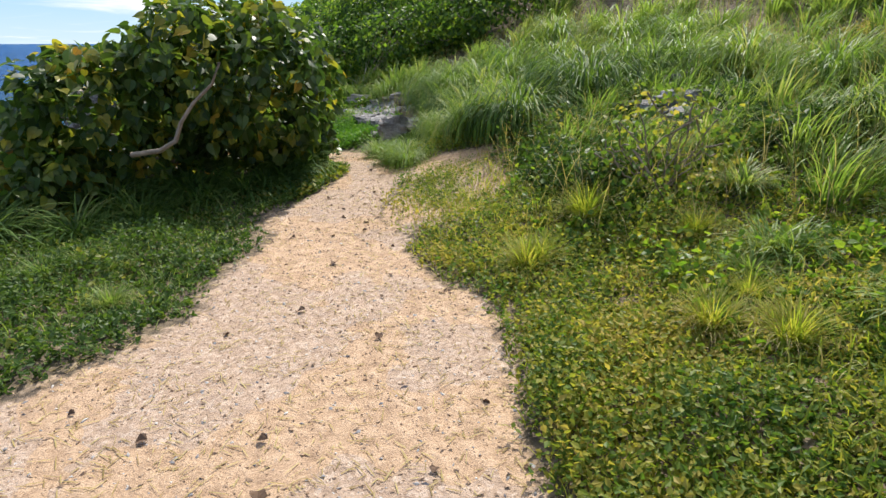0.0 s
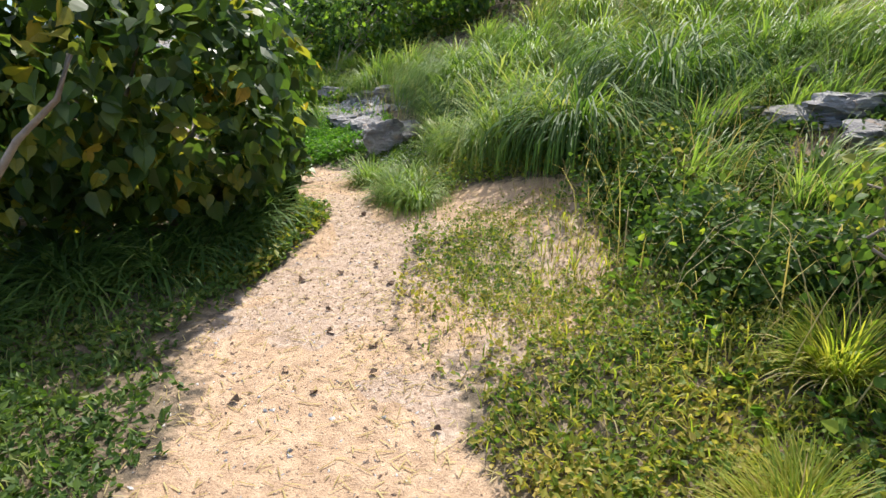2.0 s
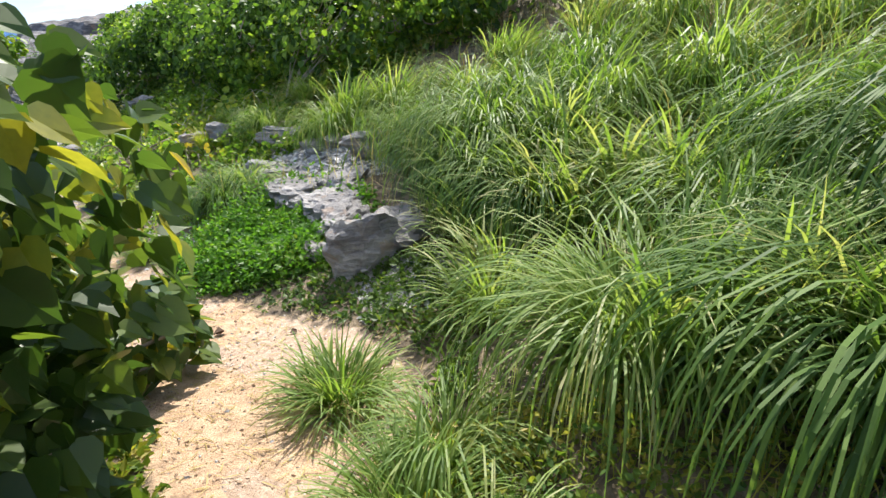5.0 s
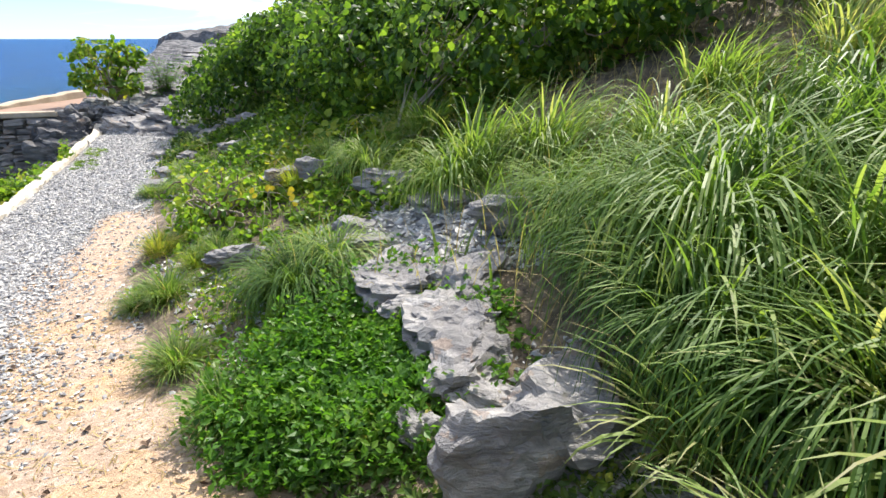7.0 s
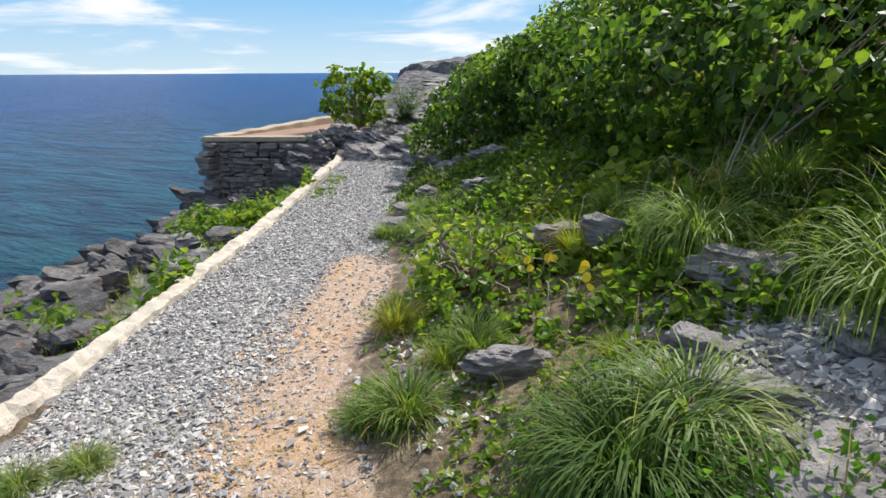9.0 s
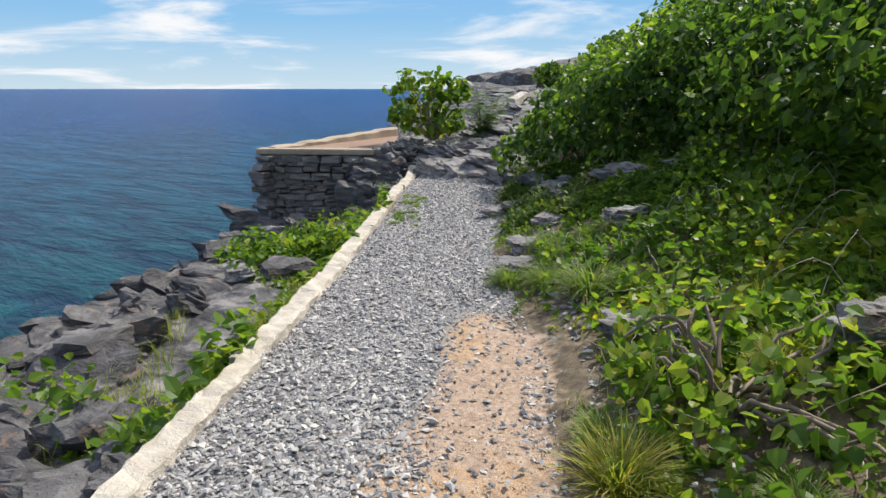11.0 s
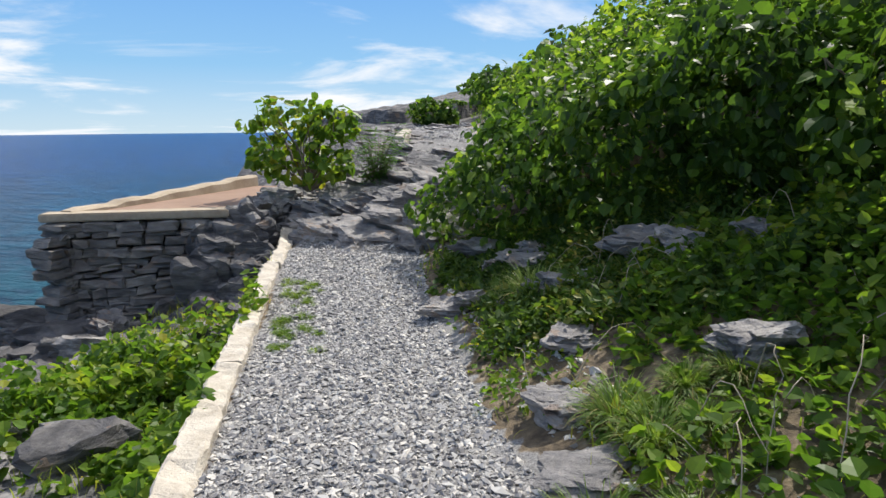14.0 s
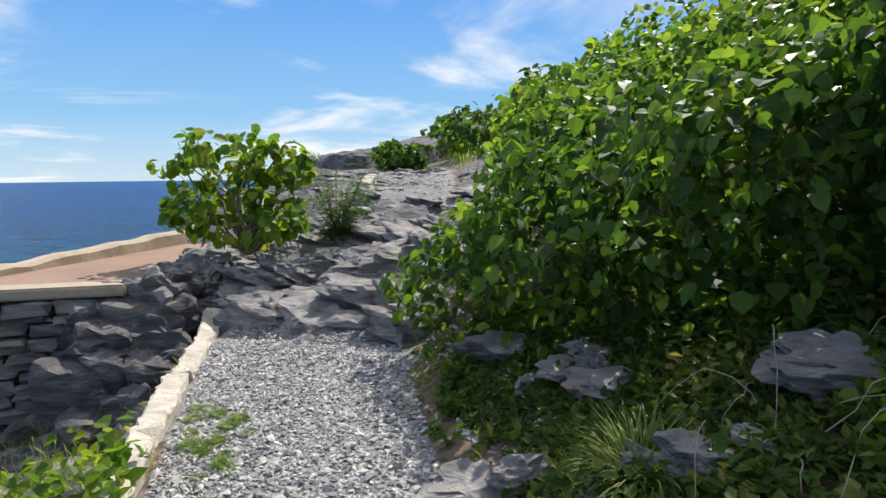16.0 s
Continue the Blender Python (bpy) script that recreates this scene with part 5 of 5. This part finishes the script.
herb_cover("bank_herbs", 9000, (0.2, 3.0, 3.9, 6.6), lambda x, y, u, dr, dl: smooth01((dr - 1.0) / 0.4) * (1 - bare(x, y)), SHADED_WEED_LEAF, rg, "taller green leafy weeds below the long grass", 0.05, 0.32, 7)
herb_cover("bush_foot_herbs", 3000, (-1.9, -1.0, 4.8, 8.0), lambda x, y, u, dr, dl: smooth01((dl + 0.02) / 0.12), HERB_LEAF, rg, "fresh green weeds at the foot of the bush", 0.045, 0.14)
herb_cover("thicket_foot_herbs", 9000, (-6.8, -3.6, 14.2, 17.2), lambda x, y, u, dr, dl: smooth01((dr - 0.1) / 0.3), SHADED_WEED_LEAF, rg, "shaded dark weeds at the thicket's foot", 0.055, 0.22, 5)
herb_cover("bend_herbs", 2200, (-1.9, -0.5, 6.8, 8.6), lambda x, y, u, dr, dl: smooth01((dr - 0.02) / 0.15) * 0.9, SHADED_WEED_LEAF, rg, "green weeds under the rocks at the bend", 0.036, 0.14, 6)
herb_cover("broad_weeds", 1500, (0.3, 3.0, 0.8, 5.0), lambda x, y, u, dr, dl: smooth01((dr - 0.7) / 0.3) * (wave_noise(x, y, 1.7, 73) > 0.0) * (1 - bare(x, y)) * (1 - sparse(x, y)), CREEP_LEAF, rg, "broader light green weeds scattered over the bank", 0.045, 0.22, 5, HEART_LEAF)
herb_cover("mat_weeds", 30000, (-0.8, 1.9, 2.2, 6.2), lambda x, y, u, dr, dl: smooth01((dr + 0.05) / 0.2) * smooth01(0.35 + 1.1 * wave_noise(x, y, 3.4, 74)) * sparse(x, y), HERB_LEAF, rg, "matted tiny-leaved yellowing weeds on bare sand", 0.017, 0.035, 5)
herb_cover("ivy_patch", 8000, (-2.6, -0.9, 8.3, 10.0), lambda x, y, u, dr, dl: smooth01(1.25 - np.hypot((x + 1.68) / 0.66, (y - 8.85) / 0.78)) * (dr > -0.05), IVY_LEAF, rg, "dense carpet of glossy bright green ivy-like leaves", 0.036, 0.2, 7)
herb_cover("verge_herbs", 20000, (-7.9, -2.0, 9.0, 18.2), lambda x, y, u, dr, dl: smooth01(dr / 0.3) * (u > 9.3) * (0.45 + 0.6 * wave_noise(x, y, 2.0, 37)) * (1 - bare(x, y)), CREEP_LEAF, rg, "low green weeds along the gravel's edge", 0.045, 0.12)


def creeper(name, n, box, test, rng, label, size=0.075, tall=0.2, mat=None):
    return herb_cover(name, n, box, test, mat or CREEP_LEAF, rng, label, size, tall, 4, HEART_LEAF)


creeper("slope_creeper", 15000, (-5.2, -1.3, 10.6, 15.2), lambda x, y, u, dr, dl: (1 - 0.6 * (y < 11.3)) * smooth01((dr - 0.2) / 0.3) * (0.6 + 0.65 * wave_noise(x, y, 1.5, 43)) * smooth01((x + 0.8) / -0.6), rg, "heart-leaved creeper with yellow-green leaves over rocks", 0.06, 0.24)
creeper("rock_creeper", 3600, (-3.6, 0.2, 12.0, 14.4), lambda x, y, u, dr, dl: smooth01((dr - 1.6) / 0.4) * 0.9, rg, "bright yellow-green creeper along the thicket's foot", 0.09, 0.42)
creeper("shelf_creeper", 15000, (-10.5, -5.4, 10.4, 16.9), lambda x, y, u, dr, dl: ((dl > 0.2) & (dl < 2.0)) * smooth01(0.5 + 0.9 * wave_noise(x, y, 1.6, 47)) * (1 - 0.75 * smooth01((y - 14.6) / 0.6)), rg, "thick-leaved green creeper on the rock shelf", 0.075, 0.34)


def dry_stems(n, rng):
    """Pale dead vine stems arching over the bank."""
    lines = []
    x, y = cover_points(n, (-5.6, -1.6, 10.8, 15.4), lambda x, y, u, dr, dl: smooth01((dr - 0.15) / 0.2), rng)
    for px, py in zip(x, y):
        a, L = rng.uniform(0, 6.28), rng.uniform(0.2, 0.6)
        f = np.linspace(0, 1, 9)
        lx, ly = px + np.cos(a) * L * f, py + np.sin(a) * L * f
        lz = land(lx, ly) + 0.03 + rng.uniform(0.06, 0.3) * 4 * f * (1 - f)
        lines.append((np.stack([lx, ly, lz], 1) + rng.normal(0, 0.008, (9, 3)), np.linspace(0.0028, 0.0012, 9)))
    tagged(new("dry_stems", tubes("dry_stems", lines, PALE_BARK, 5)), "pale dead vine stems trailing through the creepers", "dead stems", kind="stuff")


dry_stems(150, rg)

# ---------------------------------------------------------------- bushes


def blob_points(n, blobs, rng, skin=0.35):
    """Places in the outer shell of joined ellipsoids, and the way out from each."""
    vol = np.array([b[3] * b[4] * b[5] for b in blobs]) ** 0.67
    pick = rng.choice(len(blobs), n, p=vol / vol.sum())
    B = np.array(blobs)[pick]
    d = unit(rng.normal(size=(n, 3)))
    lump = 1 + 0.17 * wave_noise(d[:, 0] * 3 + pick, d[:, 1] * 3 + d[:, 2] * 3, 1.3, 53) + 0.1 * wave_noise(d[:, 0] * 9 + pick, d[:, 1] * 9 - d[:, 2] * 8, 1.3, 54)
    r = lump * (1 - skin * rng.uniform(0, 1, n) ** 1.7)
    p = B[:, :3] + d * B[:, 3:6] * r[:, None]
    inside = np.zeros(n, bool)
    for b in blobs:
        b = np.array(b)
        inside |= (((p - b[:3]) / (b[3:6] * 0.62)) ** 2).sum(1) < 1
    nrm = unit(d / B[:, 3:6])
    return p[~inside], nrm[~inside]


def branch_lines(root, tips, rng, r0=0.03, r1=0.006):
    lines = []
    for t in tips:
        k = 9
        f = np.linspace(0, 1, k)[:, None]
        mid = (np.array(root) + np.array(t)) / 2 + rng.normal(0, 0.12, 3) + np.array([0, 0, 0.12])
        pts = (1 - f) ** 2 * np.array(root) + 2 * f * (1 - f) * mid + f ** 2 * np.array(t)
        pts[1:-1] += rng.normal(0, 0.012, (k - 2, 3))
        lines.append((pts, np.linspace(r0, r1, k)))
    return lines


def bush(name, label, blobs, root, n, size, mat, rng, n_branch=16, kind=ROUND_LEAF, floor=True, upward=0.35, category="bush", parts=("foliage", "branchwork"), r0=0.028):
    ob = thing(name, (root[0], root[1], root[2]), label, category)
    p, nrm = blob_points(n, blobs, rng)
    if floor:
        g = land(p[:, 0], p[:, 1])
        ok = p[:, 2] > g + 0.06
        p, nrm = p[ok], nrm[ok]
    face = unit(nrm * 0.55 + np.array([0, 0, upward]) + rng.normal(0, 0.6, p.shape))
    down = unit(np.array([0, 0, -1.0]) + nrm * 0.7 + rng.normal(0, 0.4, p.shape))      # blades hang outwards and down
    head = np.cross(down, face)
    off = np.array(root)
    me = leaves(parts[0], kind, p - off, face, size * rng.uniform(0.6, 1.2, len(p)), mat, rng, np.cross(face, head))
    part(parts[0], me, ob)
    tips = p[rng.choice(len(p), n_branch, replace=False)] - off
    part(parts[1], tubes(parts[1], branch_lines((0, 0, -0.05), tips, rng, r0), BARK), ob, "grey-brown twisting branches")
    return ob


rb = np.random.RandomState(81)
BUSH_BLOBS = [(-2.3, 5.95, 1.05, 0.92, 1.05, 0.95), (-3.2, 5.25, 0.68, 0.9, 1.1, 0.8), (-4.1, 4.6, 0.25, 0.9, 1.0, 0.62), (-2.5, 6.9, 0.62, 0.7, 0.7, 0.6),
              (-1.9, 6.1, 0.55, 0.5, 0.65, 0.45), (-3.3, 4.3, 0.42, 0.5, 0.5, 0.35), (-1.85, 7.3, 0.34, 0.2, 0.28, 0.22), (-1.78, 5.35, 1.2, 0.52, 0.6, 0.68), (-2.35, 4.95, 1.25, 0.6, 0.55, 0.65), (-3.0, 4.7, 1.0, 0.6, 0.5, 0.55)]
first_bush = bush("roundleaf_bush", "large round-leaved bush with yellowing leaves beside sandy path", BUSH_BLOBS, (-2.5, 5.8, 0.2), 16000, 0.105, BUSH_LEAF, rb, 26, BROAD_HEART)
limb = np.array([(-2.30, 3.87, 0.76), (-2.09, 3.89, 0.79), (-1.97, 3.90, 0.86), (-1.92, 3.92, 0.99), (-1.83, 3.95, 1.12), (-1.70, 4.01, 1.25), (-1.64, 4.04, 1.40)]) - np.array([-2.5, 5.8, 0.2])
part("bare_limb", tubes("bare_limb", [(limb, np.linspace(0.022, 0.01, 7))], BARK), first_bush, "grey bare curved limb")

CLUMPS = [(-9.35 + rb.uniform(-0.68, 0.6), 18.1 + rb.uniform(-0.3, 0.3), 0.7 + rb.uniform(0.0, 0.72), *(rb.uniform(0.1, 0.2),) * 3) for _ in range(20)] + [(-9.3, 18.05, 0.62, 0.5, 0.3, 0.14), (-8.95, 18.1, 1.25, 0.22, 0.22, 0.2)]
bush("terrace_bush", "bright leafy bush standing on the rock outcrop", CLUMPS, (-9.3, 18.1, 0.42), 900, 0.112, CREEP_LEAF, rb, 30, floor=False, r0=0.016)


def feather_shrub(root, label, n=40, height=1.1):
    """A shrub of thin stems with rows of fine leaflets."""
    rng = np.random.RandomState(91)
    ob = thing("feathery_shrub", root, label, "shrub")
    lines, pos, nrm, head = [], [], [], []
    for i in range(n):
        a, lean = rng.uniform(0, 6.28), rng.uniform(0.1, 0.55)
        L = height * rng.uniform(0.5, 1.1)
        f = np.linspace(0, 1, 8)[:, None]
        pts = np.array([math.cos(a), math.sin(a), 0]) * lean * L * f ** 1.4 + np.array([0, 0, L]) * f - np.array([0, 0, 0.25 * L * lean]) * f ** 3
        lines.append((pts, np.linspace(0.006, 0.002, 8)))
        for k in range(10):
            q = rng.uniform(0.25, 1.0)
            c = np.array([np.interp(q, f[:, 0], pts[:, j]) for j in range(3)])
            d = unit(np.array([[math.cos(a + rng.normal(0, 1.2)), math.sin(a + rng.normal(0, 1.2)), rng.uniform(-0.4, 0.3)]]))[0]
            sd = unit(np.cross(d, (0, 0, 1.0))[None])[0]
            for j in range(11):
                for w in (-1, 1):
                    pos.append(c + d * 0.016 * j); nrm.append((rng.normal(0, 0.2), rng.normal(0, 0.2), 1.0)); head.append(sd * w + d * 0.4)
    pos, nrm, head = np.array(pos), unit(np.array(nrm)), np.array(head)
    me = leaves("feathery_foliage", SMALL_LEAF, pos, nrm, np.full(len(pos), 0.03), IVY_LEAF, rng, np.cross(head, nrm) * -1)
    part("feathery_foliage", me, ob); part("stemwork", tubes("stemwork", lines, BARK, 4), ob)
    return ob


feather_shrub((-8.62, 18.75, land_at(-8.62, 18.75)), "fine feathery pale green shrub beside the leafy bush")

# a thorny half-bare shrub on the bank and a small leafy one at the gravel's edge
bush("twiggy_shrub", "half-bare brown twiggy shrub with sparse yellowing leaves", [(1.45, 3.75, 0.85, 0.5, 0.5, 0.42)], (1.45, 3.8, land_at(1.45, 3.8)), 900, 0.045, HERB_LEAF, rb, 26, HEART_LEAF, r0=0.004)
bush("roadside_shrub", "small leafy shrub with thin branches at the gravel's edge", [(-3.6, 11.35, 0.25, 0.42, 0.42, 0.34), (-3.3, 11.0, 0.2, 0.35, 0.35, 0.25)], (-3.6, 11.35, land_at(-3.6, 11.35)), 620, 0.06, CREEP_LEAF, rb, 24, HEART_LEAF, r0=0.011)


def thicket():
    """The vine-covered thicket on the slope: a canopy of mounds rising with the hill."""
    rng = np.random.RandomState(101)
    ob = thing("vine_thicket", (-4.0, 16.5, 0.4), "dense thicket smothered in dark green vine leaves", "thicket")
    blobs = []
    for x, y, h, r in ((-6.55, 16.9, 0.75, 0.75), (-5.9, 16.6, 1.15, 0.95), (-5.1, 16.3, 1.55, 1.1), (-5.5, 17.6, 1.7, 1.2), (-4.2, 16.0, 1.75, 1.15), (-4.5, 17.4, 2.1, 1.3), (-3.3, 15.8, 1.9, 1.2), (-3.4, 17.2, 2.5, 1.4),
                       (-2.4, 15.6, 2.0, 1.25), (-2.2, 17.0, 2.9, 1.5), (-1.3, 15.2, 2.1, 1.3), (-0.9, 16.8, 3.1, 1.6), (0.0, 15.0, 2.3, 1.3), (0.6, 16.6, 3.2, 1.6), (1.2, 15.2, 2.5, 1.2),
                       (-5.8, 18.9, 1.9, 1.2), (-4.6, 19.2, 2.5, 1.4), (-3.0, 19.0, 3.2, 1.6)):
        y -= 2.35 * float(smooth01(np.array((x + 4.6) / 3.2)))
        g = land_at(x, y)
        top = h if x < -4.3 else max(h, g + 0.9)
        blobs.append((x, y, (top + g) / 2 - 0.1, r, r * 0.95, (top - g) / 2 + 0.25))
    # the canopy leans out over its own foot
    blobs += [(-5.25, 15.7, 1.2, 0.45, 0.4, 0.4), (-4.65, 15.3, 1.45, 0.5, 0.45, 0.42)]
    p, nrm = blob_points(105000, blobs, rng, 0.45)
    h = p[:, 2] - land(p[:, 0], p[:, 1])
    ok = (h > 0.03) & (rng.uniform(size=len(p)) < 0.2 + 0.8 * smooth01((h - 0.2) / 0.4))
    p, nrm = p[ok], nrm[ok]
    face = unit(nrm * 0.6 + np.array([0, 0, 0.25]) + rng.normal(0, 0.65, p.shape))
    down = unit(np.array([0, 0, -1.0]) + nrm * 0.6 + rng.normal(0, 0.4, p.shape))
    off = np.array((-4.0, 16.5, 0.4))
    part("vine_leaves", leaves("vine_leaves", HEART_LEAF, p - off, face, 0.082 * rng.uniform(0.5, 1.3, len(p)), VINE_LEAF, rng, np.cross(face, np.cross(down, face))), ob)
    lines = []
    for i in range(150):
        q = p[rng.randint(len(p))]
        d = rng.normal(0, 0.2, 3) * (1, 1, 0.6)
        f = np.linspace(0, 1, 7)[:, None]
        lines.append((q - off - d * 0.5 + d * f + np.array([0, 0, -0.1]) * f * (1 - f) * 4 + rng.normal(0, 0.012, (7, 3)), np.linspace(0.008, 0.004, 7)))
    part("vine_stemwork", tubes("vine_stemwork", lines, BARK, 5), ob, "thin grey-brown climbing stems")["kind"] = "stuff"
    # a leafless leaning trunk with bare twigs
    lines = []
    root = np.array((-2.2, 12.2, land_at(-2.2, 12.2)))
    for q in range(13):
        dx, dy, dz, r = rng.uniform(0.25, 0.95), rng.uniform(0.0, 0.3), rng.uniform(0.6, 1.4), rng.uniform(0.005, 0.013)
        f = np.linspace(0, 1, 8)[:, None]
        lines.append((root + rng.normal(0, 0.05, 3) * (1, 1, 0) + np.array([dx, dy, dz]) * f + np.array([0, 0, 0.12]) * f * (1 - f) + rng.normal(0, 0.014, (8, 3)), np.linspace(r, r * 0.3, 8)))
    dead = thing("dead_shrub", tuple(root), "pale leafless leaning stems against the thicket", "dead shrub")
    part("bare_branchwork", tubes("bare_branchwork", [(a - root, b) for a, b in lines], PALE_BARK), dead)
    return ob


thicket()


def far_bush(x, y, r, h, name="far_bush"):
    g = land_at(x, y)
    return bush(name, "dark green rounded bush on the far slope", [(x, y, g + h * 0.45, r, r, h * 0.6), (x + r * 0.6, y + 0.3, g + h * 0.35, r * 0.7, r * 0.7, h * 0.4)], (x, y, g), 900, 0.22 * r ** 0.5, VINE_LEAF, rb, 8, HEART_LEAF)


for x_, y_, r_, h_ in ((-11.3, 28.6, 0.6, 0.75), (-9.4, 31.0, 1.4, 1.2), (-7.0, 30.0, 1.6, 1.4), (-5.2, 27.0, 1.5, 1.3), (-6.5, 24.0, 1.2, 1.1), (-11.5, 38.0, 1.5, 1.2)):
    far_bush(x_, y_, r_, h_)

for x_, y_, z_, r_ in ((-10.6, 33.2, 2.3, 0.5), (-9.6, 34.4, 2.6, 0.6), (-8.9, 35.6, 2.8, 0.55), (-8.0, 36.6, 3.1, 0.7), (-11.6, 32.2, 2.0, 0.3)):
    bush("far_bush", "dark low bush on top of the cliff", [(x_, y_, z_ + 0.05, r_, r_, r_ * 0.4), (x_ + r_ * 0.6, y_ + 0.4, z_, r_ * 0.8, r_ * 0.8, r_ * 0.3)], (x_, y_, z_ - 0.15), 420, 0.13, VINE_LEAF, rb, 6, HEART_LEAF, floor=False)

# yellow leaves that stand out beside the gravel
rng = np.random.RandomState(111)
for x_, y_, z_ in ((-3.02, 10.86, 0.46), (-2.95, 10.98, 0.5), (-2.76, 10.9, 0.48), (-2.7, 10.82, 0.42)):
    ob = thing("yellow_leaf", (x_, y_, z_ - 0.12), "large bright yellow dying leaf on a thin stalk", "leaf", "yellow leaves")
    me = leaves("blade", ROUND_LEAF, np.array([(0, 0, 0.12), (0.02, 0.01, 0.11)]), unit(np.array([(-0.3, -0.8, 0.6), (0.5, -0.6, 0.6)])), np.array([0.055, 0.04]), YELLOW_LEAF, rng)
    part("blade", me, ob)
    part("stalk", tubes("stalk", [(np.array([(0, 0, -0.3), (0.005, 0, 0.0), (0, 0, 0.12)]), np.array([0.004, 0.003, 0.002]))], BARK, 5), ob)

# a second short length of kerb beside the upper path
rng = np.random.RandomState(121)
upper = thing("upper_kerb", (0, 0, 0), "short pale broken kerb beside the upper path", "kerb")
for a, b in (((-9.35, 21.6), (-9.65, 22.6)), ((-9.66, 22.62), (-10.05, 23.8))):
    v, q, e = kerb_piece(a, b, 0.2, 0.16, rng)
    part("kerb_stone", mesh_of("kerb_stone", v, q + e, CONCRETE), upper)
